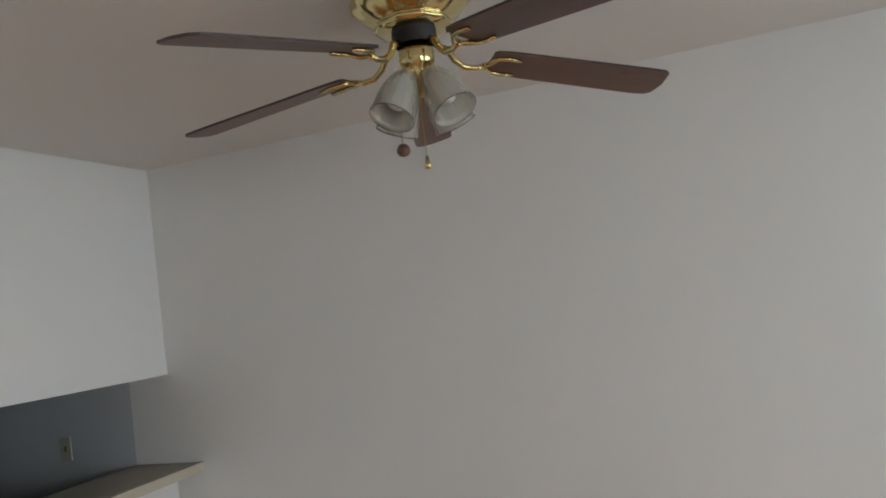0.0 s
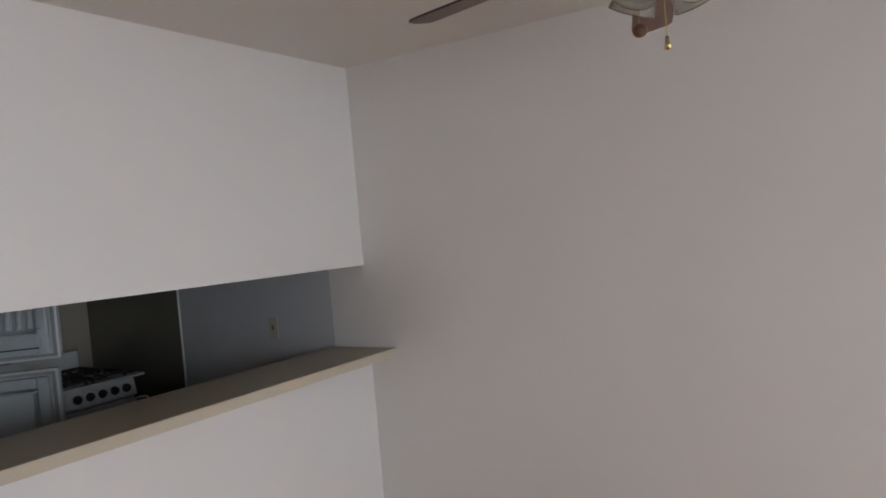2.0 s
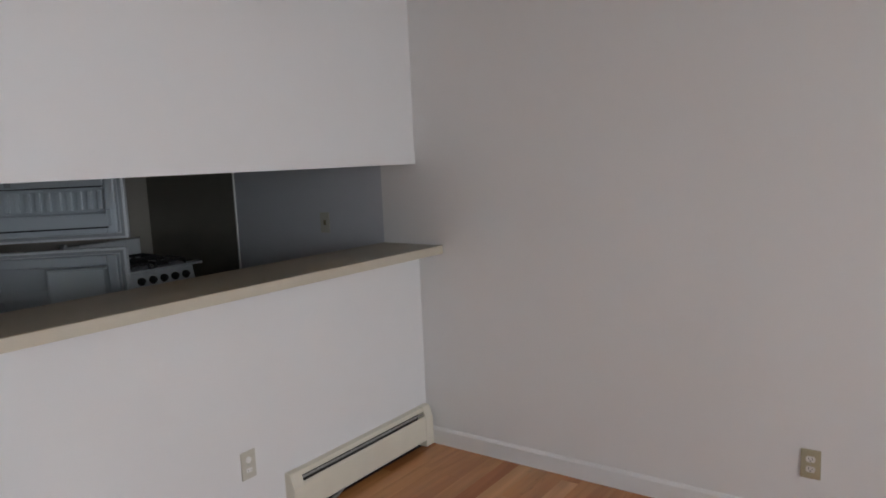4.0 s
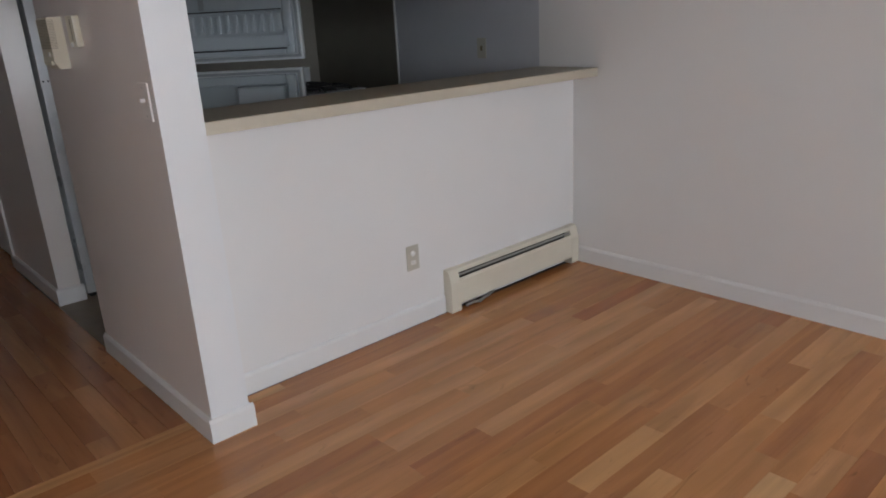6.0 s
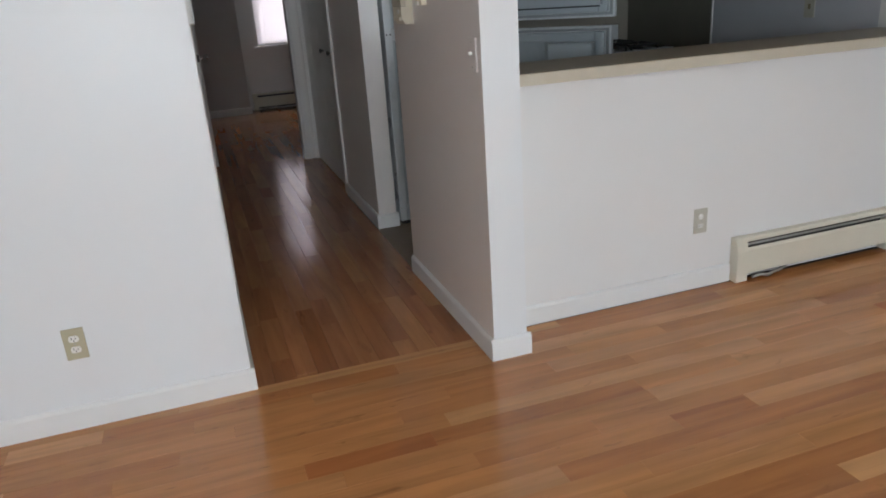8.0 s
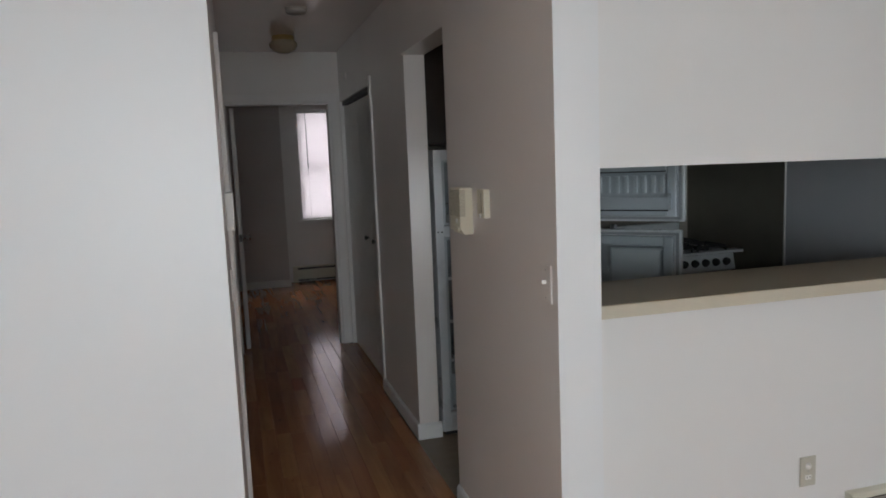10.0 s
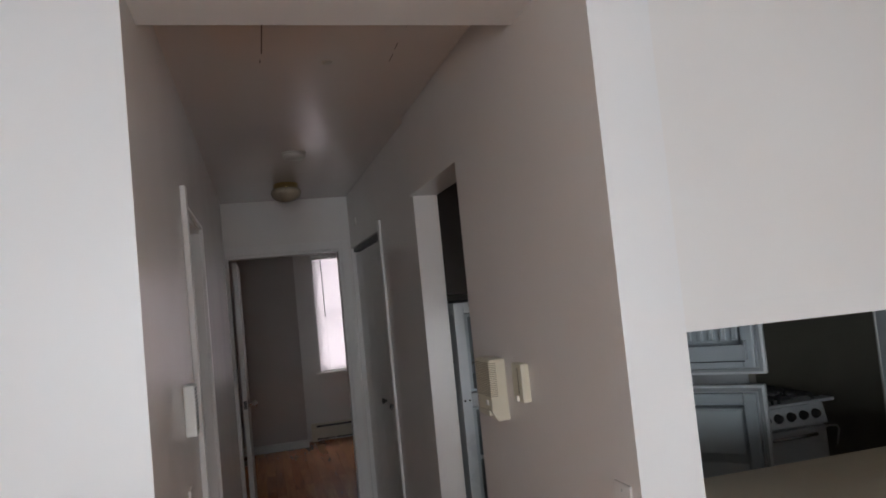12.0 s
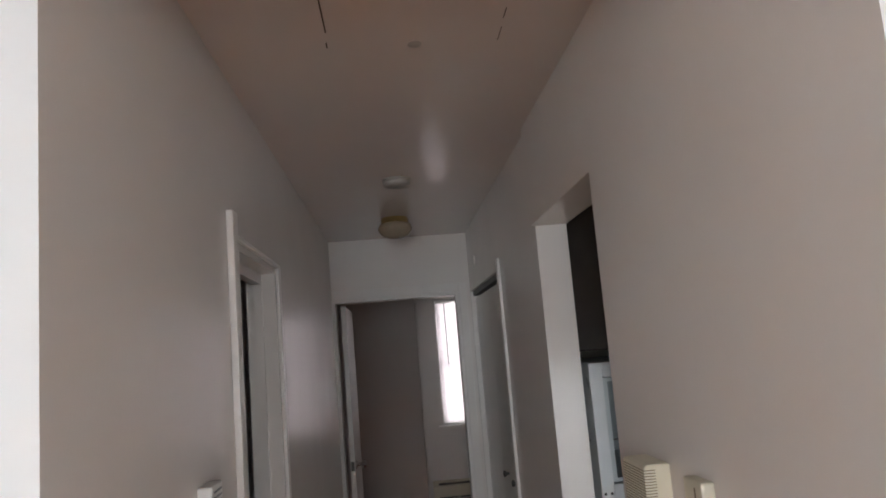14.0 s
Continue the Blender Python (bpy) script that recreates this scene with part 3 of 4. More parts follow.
# Baseboard heaters
def heater(place, length, label, damped=True):
    """Its own x along the wall, standing out to -y."""
    h = thing("baseboard_heater", place, label, "heater")
    cap = [(0, 0), (-0.052, 0), (-0.055, 0.004), (-0.055, 0.150), (-0.036, 0.205), (-0.030, 0.211), (0, 0.213)]
    for x0, x1 in ((0, 0.062), (length - 0.062, length)):
        part("end_cap", prism(cap, x0, x1, "x", 0.002), M_CREAM, h, "cream end cap")
    hood = [(0, 0.192), (0, 0.210), (-0.030, 0.208), (-0.039, 0.191), (-0.0375, 0.189), (-0.029, 0.203)]
    part("hood", prism(hood, 0.062, length - 0.062, "x"), M_CREAM, h, "cream sloped hood")
    front = [(-0.0505, 0.038), (-0.053, 0.038), (-0.053, 0.152), (-0.048, 0.166), (-0.0465, 0.164), (-0.0505, 0.151)]
    part("front_panel", prism(front, 0.062, length - 0.062, "x"), M_CREAM, h, "cream front panel")
    # Back plate is coloured dark to put shade into the slot.
    part("back_plate", box(0.062, length - 0.062, -0.003, 0, 0.01, 0.188), M_DARKMETAL, h, "dark back plate that makes the slot look shaded")
    damper = [(-0.037, 0.172), (-0.034, 0.181), (-0.0325, 0.1805), (-0.0355, 0.171)]
    if damped:
        part("damper", prism(damper, 0.064, length - 0.064, "x"), M_FIN, h, "thin metal damper blade")
    part("pipe", tube([(0.03, -0.03, 0.08), (length - 0.03, -0.03, 0.08)], 0.011, 12), M_COPPER, h, "tarnished heating pipe", True)
    bm = bmesh.new()
    n = int((length - 0.4) / 0.008)
    for i in range(n):
        x = 0.2 + i * 0.008
        put_box(bm, x, x + 0.0008, -0.046, -0.006, 0.055, 0.105)
    tagged(part("fins", bm, M_FIN, h, "close-set aluminium fins"), kind="stuff")
    bm = tube([(0.10, -0.045, 0.012), (0.14, -0.052, 0.020), (0.18, -0.058, 0.012), (0.21, -0.056, 0.022), (0.26, -0.045, 0.020), (0.30, -0.04, 0.034)], 0.008, 8)
    part("cable", bm, M_FIN, h, "loose metal-clad cable end", True)
    return h


heater((1.290, PY, 0), W - 1.290 - 0.016, "cream metal baseboard heater under the serving opening")
heater((-0.20, BE, 0), 1.6, "cream metal baseboard heater under the bedroom window", False)

# Ceiling of the hall: lamp, smoke alarm, joints
lamp = thing("ceiling_lamp", (-0.463, 3.225, H), "unlit mushroom ceiling lamp with amber ribbed glass", "ceiling lamp")
part("canopy", lathe([(0.0, 0), (0.075, 0), (0.080, -0.01), (0.078, -0.03), (0.082, -0.034), (0.0, -0.034)], 32), M_BRASS, lamp, "thin brass canopy", True)
part("glass_shade", lathe([(0.080, -0.034), (0.094, -0.046), (0.098, -0.062), (0.090, -0.085), (0.068, -0.106), (0.035, -0.118), (0, -0.121)], 64, flute=0.012, lobes=16), M_GLOBE, lamp, "amber ribbed glass bowl", True)
alarm = thing("smoke_alarm", (-0.452, 2.285, H), "round white smoke alarm on the hall ceiling", "smoke alarm")
part("base", lathe([(0, 0), (0.064, 0), (0.064, -0.008), (0, -0.008)], 36), M_DULLPL, alarm, "", True)
part("cover", lathe([(0.056, -0.008), (0.060, -0.014), (0.058, -0.028), (0.048, -0.034), (0.0, -0.036)], 36), M_DULLPL, alarm, "", True)
part("vent_ring", lathe([(0.0555, -0.008), (0.0555, -0.0135), (0.050, -0.0135)], 36), M_BLACK, alarm, "dark vent gap", True)
for x, y0, y1, w in ((-0.622, 0.2205, 0.775, 0.0035), (-0.626, 0.83, 0.86, 0.003), (-0.200, 0.69, 0.74, 0.0018), (-0.197, 0.79, 0.86, 0.0018), (-0.200, 0.2205, 0.55, 0.0008)):
    structure("ceiling_joint", box(x, x + w, y0, y1, H - 0.0015, H), M_SUB, "fine open joint in the hall ceiling", "crack")
nub = thing("ceiling_hook_plate", (-0.407, 0.862, H), "small round white cap on the hall ceiling", "cap")
part("cap", lathe([(0, 0), (0.019, 0), (0.017, -0.004), (0.008, -0.007), (0, -0.007)], 24), M_DULLPL, nub, "", True)
patch = thing("paint_blob", (RX - 0.03, 3.55, 2.20), "small round cover plate by the closet", "cover")
part("cover", lathe([(0, 0), (0.032, 0), (0.028, -0.008), (0, -0.01)], 20, pose(0.03, 0, 0, 0, 90, 0)), M_HALL, patch, "", True)

# Bedroom window with blinds
win = new("window_3")
tagged(win, "white bedroom window with venetian blinds let down", "window", kind="structure")
yw = BE + 0.09
bm = box(WX0, WX0 + 0.045, yw - 0.03, yw + 0.03, WZ0, WZ1)
put_box(bm, WX1 - 0.045, WX1, yw - 0.03, yw + 0.03, WZ0, WZ1)
put_box(bm, WX0 + 0.045, WX1 - 0.045, yw - 0.03, yw + 0.03, WZ0, WZ0 + 0.05)
put_box(bm, WX0 + 0.045, WX1 - 0.045, yw - 0.03, yw + 0.03, WZ1 - 0.05, WZ1)
put_box(bm, WX0 + 0.045, WX1 - 0.045, yw - 0.025, yw + 0.025, 1.51, 1.534)
part("window_frame", bm, M_TRIM, win)
pane = part("pane", box(WX0 + 0.045, WX1 - 0.045, yw - 0.004, yw, WZ0 + 0.05, WZ1 - 0.05), M_CLEAR, win)
pane.visible_shadow = False
part("window_sill", box(WX0 - 0.05, WX1 + 0.05, BE - 0.035, BE + 0.06, WZ0 - 0.03, WZ0, 0.003), M_TRIM, win)
blind = thing("window_blind", (0, BE + 0.028, 0), "white venetian blind let down over the bedroom window", "blind")
part("headrail", box(WX0 + 0.008, WX1 - 0.008, -0.014, 0.014, WZ1 - 0.035, WZ1 - 0.004, 0.002), M_TRIM, blind)
part("bottom_rail", box(WX0 + 0.012, WX1 - 0.012, -0.012, 0.012, WZ0 + 0.006, WZ0 + 0.022, 0.002), M_TRIM, blind)
bm = bmesh.new()
z = WZ0 + 0.035
while z < WZ1 - 0.04:
    put_box(bm, WX0 + 0.012, WX1 - 0.012, -0.0235, 0.0235, -0.0004, 0.0004, m=pose(0, 0, z, 60, 0, 0))
    z += 0.0300
tagged(part("slats", bm, M_BLIND, blind, "thin white slats tilted nearly shut"), kind="stuff")
for x in (WX0 + 0.12, (WX0 + WX1) / 2, WX1 - 0.12):
    part("ladder_cord", tube([(x, -0.015, WZ0 + 0.02), (x, -0.015, WZ1 - 0.03)], 0.0012, 6), M_TRIM, blind)
part("tilt_wand", tube([(WX0 + 0.11, -0.022, WZ1 - 0.04), (WX0 + 0.115, -0.026, WZ1 - 0.75)], 0.005, 8), M_GASKET, blind, "clear plastic tilt wand")

# Ceiling fan
fan = thing("ceiling_fan", (1.195, -1.804, 0), "polished brass ceiling fan with dark walnut blades, at rest", "ceiling fan", "")
motor = [(0, H), (0.120, H), (0.138, H - 0.008), (0.150, H - 0.026), (0.148, H - 0.042), (0.128, H - 0.064), (0.102, H - 0.080), (0.090, H - 0.085), (0.088, H - 0.089), (0.095, H - 0.092), (0.095, H - 0.101), (0.080, H - 0.106), (0, H - 0.106)]
part("motor_housing", lathe(motor, 80, flute=0.022, lobes=10), M_BRASS, fan, "fluted polished brass motor housing", True)
part("motor_core", lathe([(0.056, H - 0.106), (0.056, H - 0.124), (0.050, H - 0.130), (0.050, H - 0.144)], 32), M_BLACK, fan, "black motor ring", True)
part("switch_housing", lathe([(0, H - 0.140), (0.044, H - 0.140), (0.044, H - 0.190), (0.038, H - 0.198), (0.034, H - 0.215), (0.022, H - 0.240), (0.012, H - 0.262), (0.007, H - 0.275), (0, H - 0.276)], 32), M_BRASS, fan, "brass switch housing", True)
ZB = 2.249
for i in range(5):
    a = 18.0 + 72 * i
    m = pose(0, 0, ZB, 0, 0, a) @ pose(0.2, 0, 0, 0, (6.1, 5.6, 9.0, 8.5, 8.7)[i], 0) @ pose(-0.2, 0, 0, -10.2, 0, 0)
    outline = [(0.190, -0.044), (0.200, -0.052), (0.235, -0.056), (0.61, -0.063), (0.664, -0.062), (0.677, -0.054), (0.688, 0.0), (0.682, 0.046), (0.668, 0.060), (0.63, 0.064), (0.235, 0.056), (0.200, 0.052), (0.190, 0.044)]
    bl = bmesh.new()
    lo = [bl.verts.new((x, y, -0.003)) for x, y in outline]
    hi = [bl.verts.new((x, y, 0.003)) for x, y in outline]
    bl.faces.new(lo[::-1])
    bl.faces.new(hi)
    for k in range(len(outline)):
        bl.faces.new((lo[k], lo[(k + 1) % len(outline)], hi[(k + 1) % len(outline)], hi[k]))
    me = part("blade", bl, M_BLADE, fan, "dark walnut fan blade")
    me.data.materials.append(M_EDGE)
    for p in me.data.polygons:
        if abs(p.normal.z) < 0.5:
            p.material_index = 1
    me.matrix_local = m
    arm = tube([(0.066, 0, 0.042), (0.084, 0, 0.034), (0.098, 0, 0.008), (0.120, 0, -0.010), (0.150, 0, -0.014), (0.178, 0, -0.008)], [0.009, 0.010, 0.009, 0.008, 0.008, 0.009], 10)
    for s in (1, -1):
        tube([(0.172, 0, -0.008), (0.184, s * 0.020, -0.010), (0.202, s * 0.034, -0.010 - s * 0.006), (0.232, s * 0.038, -0.014 - s * 0.007), (0.262, s * 0.034, -0.018 - s * 0.006)], [0.007, 0.007, 0.006, 0.006, 0.005], 8, arm)
    ir = part("blade_iron", arm, M_BRASS, fan, "curved brass blade arm", True)
    ir.matrix_local = pose(0, 0, ZB, 0, 0, a)
for i, a in enumerate((154, 244, 334, 64)):
    d = pose(0, 0, H - 0.200, 0, 0, a) @ pose(0.036, 0, -0.012, 0, 150, 0) @ Matrix.Diagonal((0.90, 0.90, 1.13, 1))
    part("lamp_arm", tube([d @ Vector((0, 0, -0.012)), d @ Vector((0, 0, 0.018))], 0.016, 14), M_BRASS, fan, "brass socket cup", True)
    sh = part("glass_shade", lathe([(0.024, 0.008), (0.030, 0.014), (0.040, 0.030), (0.052, 0.058), (0.057, 0.085), (0.058, 0.112), (0.062, 0.124), (0.060, 0.126), (0.055, 0.112), (0.054, 0.085), (0.049, 0.058), (0.037, 0.030), (0.026, 0.014)], 96, d, flute=0.008, lobes=24), M_SHADE, fan, "frosted glass bell shade", True)
    part("shade_rim", lathe([(0.0615, 0.1240), (0.0624, 0.1255), (0.0612, 0.1270), (0.0603, 0.1255), (0.0615, 0.1240)], 40, d), M_EDGE, fan, "dark rim line of the glass", True)
    part("bulb", lathe([(0.010, 0.012), (0.013, 0.03), (0.024, 0.055), (0.028, 0.075), (0.022, 0.094), (0.0, 0.103)], 20, d), M_SOCKET, fan, "unlit white bulb", True)
bm = tube([(-0.012, 0.040, H - 0.17), (-0.006, 0.061, H - 0.20), (-0.006, 0.063, 2.06)], 0.0012, 6)
part("pull_chain", bm, M_BRASS, fan, "thin brass pull chain")
part("chain_ball", lathe([(0, 0.017), (0.010, 0.014), (0.017, 0.004), (0.017, -0.006), (0.010, -0.014), (0, -0.017)], 16, pose(-0.006, 0.063, 2.044)), M_BLADE, fan, "wooden ball on the chain", True)
bm = tube([(-0.018, 0.0, H - 0.262), (-0.022, -0.002, 2.01)], 0.0012, 6)
part("pull_chain", bm, M_BRASS, fan, "thin brass pull chain")
part("chain_bell", lathe([(0, 0.018), (0.004, 0.016), (0.006, 0.0), (0.009, -0.012), (0, -0.016)], 12, pose(-0.023, -0.002, 1.998)), M_BRASS, fan, "small brass chain bell", True)

# Kitchen: brown panel on the side wall with a bright edge
panel = thing("splash_panel", (W, 1.865, 0), "dark brown wall panel beside the stove with a bright metal edge", "wall panel")
part("sheet", box(-0.006, 0, -0.395, 0.554, 0.4, 1.95), M_PANEL, panel)
part("edge_strip", box(-0.009, 0, -0.405, -0.3955, 0.4, 1.95, 0.001), M_ALU, panel, "bright metal edge strip")

# Stove
stove = thing("gas_stove", (1.525, 1.585, 0), "white narrow gas stove with black grates and knobs", "stove")
SW, SD = 0.50, 0.62
part("body", box(0, SW, 0.03, SD, 0.05, 0.895, 0.005), M_FRIDGE, stove)
part("plinth", box(0.02, SW - 0.02, 0.06, SD - 0.02, 0, 0.05), M_BLACK, stove, "black recessed plinth")
part("oven_door", box(0.01, SW - 0.01, 0.0, 0.0295, 0.28, 0.79, 0.006), M_FRIDGE, stove)
part("oven_handle", tube([(0.10, 0.0, 0.755), (0.10, -0.035, 0.762), (0.40, -0.035, 0.762), (0.40, 0.0, 0.755)], 0.009, 10), M_CHROME, stove, "chrome oven door handle", True)
part("broiler_drawer", box(0.01, SW - 0.01, 0.0, 0.0295, 0.06, 0.27, 0.006), M_FRIDGE, stove)
cp = prism([(0.0295, 0.80), (0.0, 0.80), (-0.004, 0.806), (0.018, 0.898), (0.0295, 0.902)], 0, SW, "x", 0.002)
part("control_panel", cp, M_FRIDGE, stove, "white sloped control panel")
for i in range(5):
    m = pose(0.145 + i * 0.0735, 0.007, 0.852, 90 - 13, 0, 0)
    part("knob", lathe([(0, 0.0), (0.024, 0.0), (0.024, 0.006), (0.019, 0.010), (0.017, 0.024), (0, 0.025)], 24, m), M_BLACK, stove, "round black knob", True)
part("cooktop", box(-0.004, SW + 0.004, 0.02, SD - 0.05, 0.9025, 0.915, 0.003), M_FRIDGE, stove)
part("back_guard", box(0.0, SW, SD - 0.05, SD, 0.8955, 1.045, 0.004), M_FRIDGE, stove, "white back guard")
part("guard_cap", box(0.0, 0.02, SD - 0.055, SD, 1.0455, 1.06), M_FRIDGE, stove)
part("side_filler", box(SW + 0.0045, SW + 0.075, 0.02, 0.10, 0.90, 0.915, 0.001), M_FRIDGE, stove, "white strip between stove and wall")
for gx in (0.13, 0.37):
    for gy in (0.15, 0.42):
        bm = bmesh.new()
        for k in range(4):
            c, s = math.cos(k * math.pi / 2 + 0.785), math.sin(k * math.pi / 2 + 0.785)
            put_box(bm, -0.004, 0.004, 0.02, 0.105, 0.942, 0.952, m=pose(gx, gy, 0, 0, 0, k * 90 + 45))
        for dx0, dx1, dy0, dy1 in ((-0.1, 0.1, -0.105, -0.097), (-0.1, 0.1, 0.097, 0.105), (-0.105, -0.097, -0.097, 0.097), (0.097, 0.105, -0.097, 0.097)):
            put_box(bm, gx + dx0, gx + dx1, gy + dy0, gy + dy1, 0.935, 0.950)
        for dx in (-0.1, 0.1):
            for dy in (-0.1, 0.1):
                put_box(bm, gx + dx - 0.005, gx + dx + 0.005, gy + dy - 0.005, gy + dy + 0.005, 0.915, 0.936)
        part("burner_grate", bm, M_IRON, stove, "black cast-iron grate")
        part("burner", lathe([(0, 0.915), (0.045, 0.915), (0.045, 0.922), (0.032, 0.926), (0.030, 0.934), (0, 0.936)], 20, pose(gx, gy, 0)), M_IRON, stove, "black burner cap", True)

part("gas_hose", tube([(SW + 0.002, 0.05, 0.765), (SW + 0.04, 0.03, 0.775), (SW + 0.08, 0.03, 0.77), (SW + 0.11, 0.05, 0.745), (SW + 0.115, 0.08, 0.66)], 0.005, 8), M_ALU, stove, "pale bent gas hose", True)
part("guard_post", box(SW + 0.001, SW + 0.014, SD - 0.05, SD - 0.02, 0.9155, 1.05, 0.002), M_KWALL, stove, "beige upright beside the back guard")

# Refrigerator with both doors open
FX0, FX1, FY, FD = 0.150, 0.845, 1.62, 0.66
fr = thing("refrigerator", (FX0, FY, 0), "white two-door refrigerator with both doors standing open", "refrigerator")
FW, FH, FM = FX1 - FX0, 1.585, 1.147
for nm, b in (("side_panel", (0, 0.045, 0, FD, 0.03, FH)), ("side_panel", (FW - 0.045, FW, 0, FD, 0.03, FH)), ("back_panel", (0.0455, FW - 0.0455, FD - 0.05, FD, 0.03, FH)),
              ("top_panel", (0.0455, FW - 0.0455, 0, FD - 0.0505, FH - 0.05, FH)), ("bottom_panel", (0.0455, FW - 0.0455, 0, FD - 0.0505, 0.03, 0.14)),
              ("divider", (0.0455, FW - 0.0455, 0, FD - 0.0505, FM - 0.03, FM + 0.03))):
    part(nm, box(*b, 0.003), M_FRIDGE, fr)
part("kick_grille", box(0.02, FW - 0.02, 0.03, 0.3, 0, 0.0295), M_BLACK, fr, "black kick grille")
for z0, z1 in ((0.145, FM - 0.035), (FM + 0.035, FH - 0.055)):
    bm = bmesh.new()
    r = 0.03
    for x0, x1, y0, y1, a, b in ((0.046, 0.062, 0.012, FD - 0.055, z0, z1), (FW - 0.062, FW - 0.046, 0.012, FD - 0.055, z0, z1), (0.062, FW - 0.062, FD - 0.065, FD - 0.055, z0, z1), (0.062, FW - 0.062, 0.012, FD - 0.065, z0, z0 + 0.012), (0.062, FW - 0.062, 0.012, FD - 0.065, z1 - 0.012, z1)):
        put_box(bm, x0, x1, y0, y1, a, b)
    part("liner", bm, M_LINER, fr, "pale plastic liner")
# Added grey sheets stand for the shade deep in both compartments.
for z0, z1 in ((0.158, FM - 0.048), (FM + 0.048, FH - 0.068)):
    part("dark_recess_sheet", box(0.0625, FW - 0.0625, FD - 0.069, FD - 0.0655, z0, z1), M_RECESS, fr, "added grey sheet for the shade at the back of the recess")
part("vent_cover", box(0.075, 0.20, FD - 0.16, FD - 0.0695, FH - 0.19, FH - 0.085, 0.02), M_BLACK, fr, "dark rounded vent cover")
for k in range(9):
    part("basket_wire", box(0.08 + k * 0.03, 0.083 + k * 0.03, 0.30, 0.303, FM + 0.05, FM + 0.13), M_DARKMETAL, fr, "dark basket wire")
part("basket_rail", box(0.075, 0.33, 0.2985, 0.3045, FM + 0.13, FM + 0.136), M_DARKMETAL, fr, "dark basket rail")
for x in (0.012, 0.034):
    part("hinge_screw", lathe([(0, 0), (0.005, 0), (0.004, 0.002), (0, 0.0025)], 10, pose(x, -0.0005, FM, 90, 0, 0)), M_BLACK, fr, "dark hinge screw")
for z in (0.42, 0.64, 0.88):
    part("shelf_rail", box(0.064, FW - 0.064, 0.040, 0.0445, z - 0.006, z + 0.012, 0.001), M_FRIDGE, fr, "white shelf front rail")
for z in (0.42, 0.64, 0.88):
    bm = bmesh.new()
    for k in range(24):
        put_box(bm, 0.07 + k * 0.0245, 0.073 + k * 0.0245, 0.05, 0.50, z, z + 0.004)
    put_box(bm, 0.062, FW - 0.062, 0.045, 0.05, z - 0.003, z + 0.007)
    part("wire_shelf", bm, M_CHROME, fr, "chrome wire shelf")
part("crisper_drawer", box(0.07, FW - 0.07, 0.05, 0.45, 0.16, 0.34, 0.006), M_CLEARPL, fr, "frosted plastic crisper drawer")


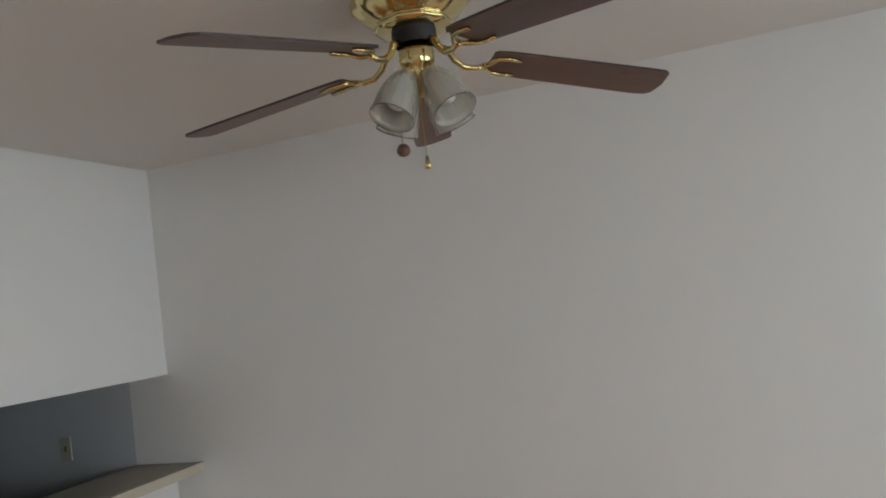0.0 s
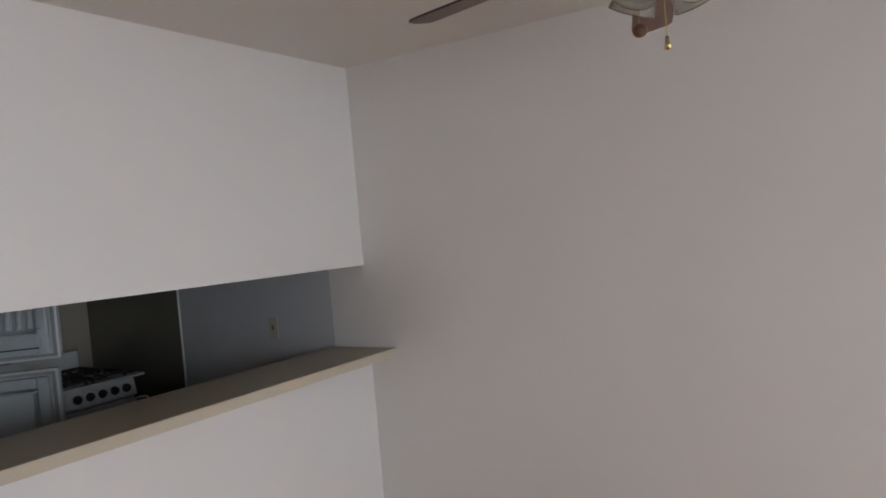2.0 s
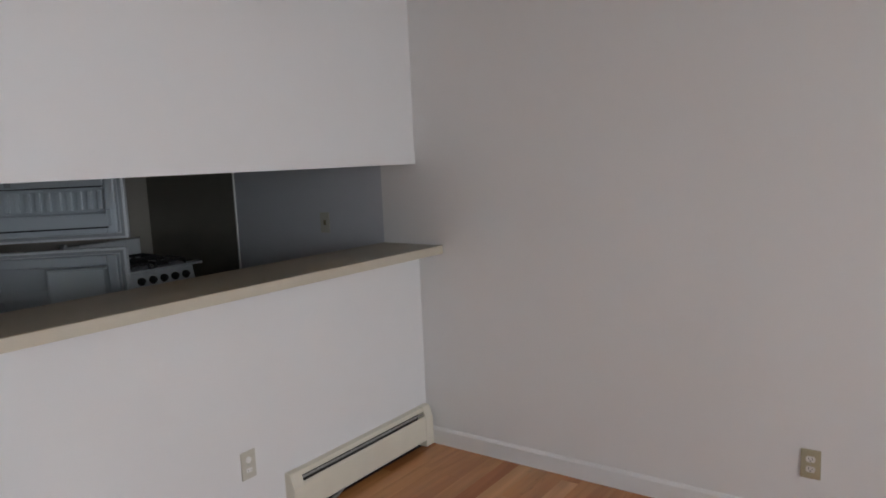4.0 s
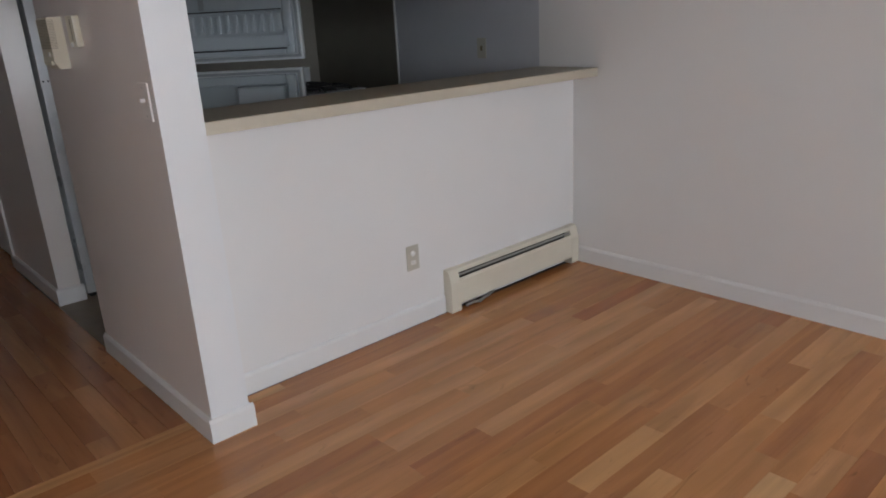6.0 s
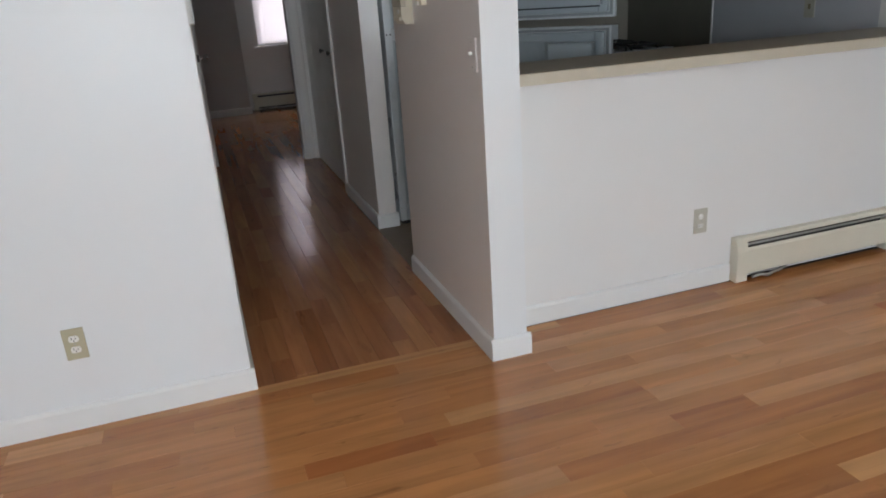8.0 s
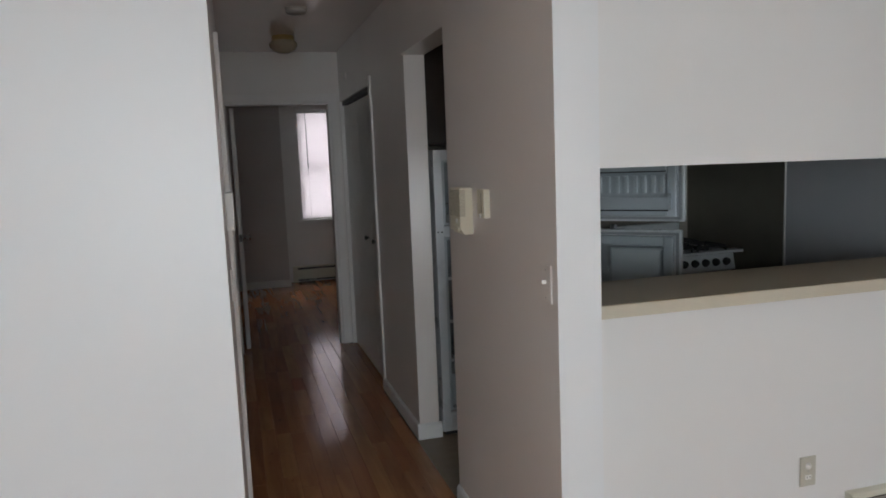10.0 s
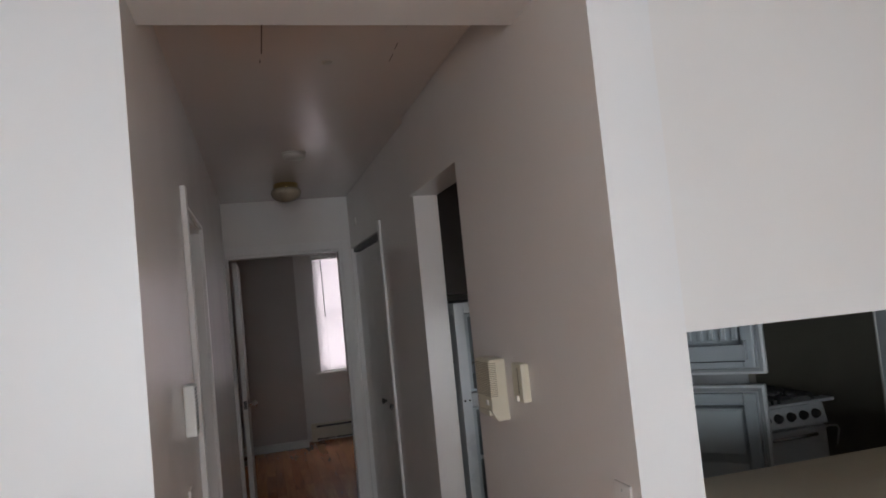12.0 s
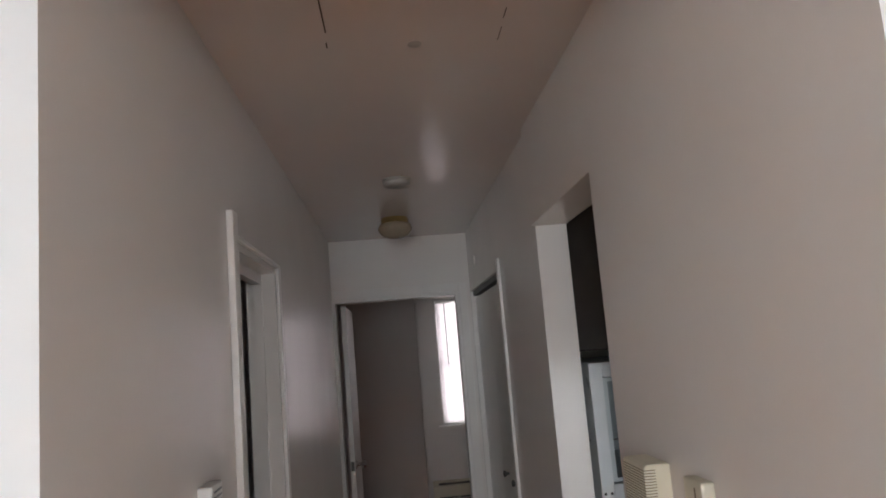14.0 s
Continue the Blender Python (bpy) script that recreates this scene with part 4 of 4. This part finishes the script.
def fridge_door(angle, z0, z1, kind):
    """Hinged at the cabinet's right front corner; its own x runs away from the hinge, the inside faces -y."""
    w = FW - (0.0 if kind == "top" else 0.015)
    hinge = pose(FW + 0.008, -0.012, 0, 0, 0, angle)
    d = part("fridge_door" if kind == "low" else "freezer_door", box(0.0, w, 0.006, 0.05, z0, z1, 0.006), M_FRIDGE, fr, "white door standing open, inside to the room")
    d.matrix_local = hinge
    h = z1 - z0
    # gasket frame, then the raised inner panel
    def ring(x0, x1, a, b, t, y0, y1, bev=0.0):
        bm = box(x0, x0 + t, y0, y1, a, b, bev)
        put_box(bm, x1 - t, x1, y0, y1, a, b, bev)
        put_box(bm, x0 + t, x1 - t, y0, y1, a, a + t, bev)
        put_box(bm, x0 + t, x1 - t, y0, y1, b - t, b, bev)
        return bm
    part("gasket", ring(0.012, w - 0.012, z0 + 0.012, z1 - 0.012, 0.014, -0.004, 0.006, 0.002), M_GASKET, d, "grey rubber gasket")
    part("inner_frame", ring(0.034, w - 0.034, z0 + 0.030, z1 - 0.030, 0.050, -0.032, 0.0055, 0.008), M_LINER, d, "raised pale liner frame")
    x0, x1 = 0.086, w - 0.086
    if kind == "top":
        bm = box(x0, x1, -0.002, 0.0055, z0 + 0.081, z1 - 0.081)
        n = 11
        for k in range(n):
            xc = x0 + (k + 0.5) * (x1 - x0) / n
            put_box(bm, xc - 0.013, xc + 0.013, -0.016, -0.001, z0 + 0.150, z1 - 0.175, 0.006)
        part("ribbed_panel", bm, M_LINER, d, "ribbed pale liner panel")
        part("top_liner", box(x0 - 0.001, x1 + 0.001, -0.0318, -0.003, z1 - 0.165, z1 - 0.081, 0.006), M_LINER, d, "raised upper liner")
        # Black strip paints the shadow line below the rack front.
        part("rack_shadow", box(x0 - 0.01, x1 + 0.01, -0.0335, -0.0322, z0 + 0.058, z0 + 0.066), M_BLACK, d, "black strip for the shadow under the rack")
        part("door_rack", box(x0 - 0.02, x1 + 0.02, -0.085, -0.033, z0 + 0.075, z0 + 0.083), M_LINER, d, "shallow rack floor")
        part("rack_front", box(x0 - 0.02, x1 + 0.02, -0.091, -0.0855, z0 + 0.070, z0 + 0.135, 0.002), M_LINER, d, "pale rack front")
        bm = box(x0 - 0.026, x0 - 0.0205, -0.091, -0.030, z0 + 0.070, z0 + 0.150, 0.001)
        part("rack_end", bm, M_LINER, d, "rack end")
        part("rack_end", box(x1 + 0.0205, x1 + 0.026, -0.091, -0.030, z0 + 0.070, z0 + 0.150, 0.001), M_LINER, d, "rack end")
        part("groove", box(x0, x1, -0.0328, -0.0318, z1 - 0.158, z1 - 0.152), M_BLACK, d, "dark groove in the liner")
        part("label", box(x0 + 0.08, x0 + 0.11, -0.034, -0.0318, z1 - 0.145, z1 - 0.090), M_GASKET, d, "small grey clip")
    else:
        part("inner_panel", box(x0, x1, -0.002, 0.0055, z0 + 0.081, z1 - 0.081), M_LINER, d, "flat pale liner panel")
        zc = z1 - 0.085
        bm = box(x0, x0 + 0.235, -0.070, -0.003, zc - 0.135, zc - 0.128)
        part("egg_rack", bm, M_LINER, d, "small door shelf")
        part("egg_rack_front", box(x0, x0 + 0.235, -0.076, -0.0705, zc - 0.142, zc - 0.10, 0.002), M_LINER, d, "shelf front")
        bm = box(x0 + 0.240, x0 + 0.252, -0.075, -0.003, zc - 0.19, zc, 0.003)
        put_box(bm, x0 + 0.252, x1, -0.075, -0.003, zc - 0.012, zc, 0.003)
        part("dairy_box", bm, M_LINER, d, "dairy compartment box")
        part("dairy_flap", box(x0 + 0.253, x1 - 0.003, -0.079, -0.0755, zc - 0.185, zc - 0.010, 0.001), M_CLEARPL, d, "frosted dairy flap")
        for zz in (z0 + 0.14, z0 + 0.42, z0 + 0.68):
            part("door_shelf", box(x0 - 0.01, x1 + 0.01, -0.10, -0.003, zz, zz + 0.007), M_LINER, d, "door shelf floor")
            part("door_shelf_front", box(x0 - 0.01, x1 + 0.01, -0.106, -0.1005, zz - 0.004, zz + 0.07, 0.002), M_CLEARPL, d, "door shelf front")
    part("door_handle", tube([(w - 0.05, 0.05, z0 + h * 0.3), (w - 0.05, 0.085, z0 + h * 0.33), (w - 0.05, 0.085, z0 + h * 0.67), (w - 0.05, 0.05, z0 + h * 0.7)], 0.010, 10), M_FRIDGE, d, "", True)
    return d


fridge_door(-46, FM + 0.020, FH, "top")
fridge_door(-47, 0.07, FM - 0.024, "low")

# Wall cabinets over the refrigerator
cab = thing("wall_cabinet", (0.135, 1.95, 0), "dark wooden wall cabinet over the refrigerator", "cabinet")
part("body", box(0.0, 0.80, 0.02, 0.465, 1.62, 2.42), M_CABINET, cab)
for x0 in (0.004, 0.404):
    dd = part("cabinet_door", box(x0, x0 + 0.392, 0.0, 0.0195, 1.625, 2.40, 0.003), M_CABINET, cab)
    part("knob", lathe([(0, 0), (0.006, 0), (0.006, 0.012), (0.014, 0.02), (0, 0.026)], 12, pose(x0 + (0.35 if x0 < 0.1 else 0.04), 0, 1.68, 90, 0, 0)), M_BRASS, dd, "small brass knob", True)


# Oak strip floors, last
def strips(x0, x1, y0, y1, along, mat, matj, near, seed, name="floor", g=0.0001, ch=0.00035):
    """Strips 83 mm wide with staggered joints; those for which near() holds are pieces of their own, up to 300."""
    rng = random.Random(seed)
    holder = new(name)
    tagged(holder, "reddish oak strip floor with a glossy finish", "floor", kind="structure")
    wide, made, rest = 0.0826, {}, []
    pieces = []
    a0, a1, c0, c1 = (x0, x1, y0, y1) if along == 0 else (y0, y1, x0, x1)
    c = c0
    while c < c1 - 0.002:
        w = min(wide, c1 - c)
        a = a0 - rng.uniform(0, 0.8)
        while a < a1:
            ln = rng.choice((0.30, 0.42, 0.52, 0.64, 0.78, 0.93, 1.10, 1.30, 1.55))
            s, e = max(a, a0), min(a + ln, a1)
            if e - s > 0.03:
                pieces.append((s, e, c, c + w, rng.uniform(-0.0002, 0.0002)))
            a += ln
        c += wide

    def solid(bm, L, w, ox=0.0, oy=0.0, oz=0.0):
        """A strip 20 mm thick with a fine chamfer on its top edges."""
        X0, X1, Y0, Y1 = g, L - g, g, w - g
        vs = []
        for (ax, bx, ay, by, z) in ((X0, X1, Y0, Y1, -0.02), (X0, X1, Y0, Y1, -ch), (X0 + ch, X1 - ch, Y0 + ch, Y1 - ch, 0)):
            ring = []
            for px, py in ((ax, ay), (bx, ay), (bx, by), (ax, by)):
                q = (px + ox, py + oy, z + oz) if along == 0 else (py + ox, px + oy, z + oz)
                ring.append(bm.verts.new(q))
            vs.append(ring)
        flip = along == 1
        for r0, r1 in zip(vs, vs[1:]):
            for i in range(4):
                f = (r0[i], r0[(i + 1) % 4], r1[(i + 1) % 4], r1[i])
                bm.faces.new(f[::-1] if flip else f)
        bm.faces.new(vs[2][::-1] if flip else vs[2])

    count = 0
    for s, e, a, b, dz in pieces:
        px, py = ((s + e) / 2, (a + b) / 2) if along == 0 else ((a + b) / 2, (s + e) / 2)
        if count < 300 and near(px, py):
            key = (round(e - s, 3), round(b - a, 4))
            if key not in made:
                bm = bmesh.new()
                solid(bm, e - s, b - a)
                bm.normal_update()
                me = bpy.data.meshes.new("plank")
                bm.to_mesh(me)
                bm.free()
                me.materials.append(mat)
                made[key] = me
            ob = new("plank", made[key])
            ob.parent = holder
            ob.location = (s, a, dz) if along == 0 else (a, s, dz)
            count += 1
        else:
            rest.append((s, e, a, b, dz))
    bm = bmesh.new()
    for s, e, a, b, dz in rest:
        solid(bm, e - s, b - a, *((s, a, dz) if along == 0 else (a, s, dz)))
    if rest:
        tagged(part("farther_planks", bm, matj, holder), kind="stuff")
    else:
        bm.free()


strips(XL, W, YB, 0.0, 0, M_OAK, M_OAKJ, lambda x, y: y > -1.95 and x > -1.9, 5)
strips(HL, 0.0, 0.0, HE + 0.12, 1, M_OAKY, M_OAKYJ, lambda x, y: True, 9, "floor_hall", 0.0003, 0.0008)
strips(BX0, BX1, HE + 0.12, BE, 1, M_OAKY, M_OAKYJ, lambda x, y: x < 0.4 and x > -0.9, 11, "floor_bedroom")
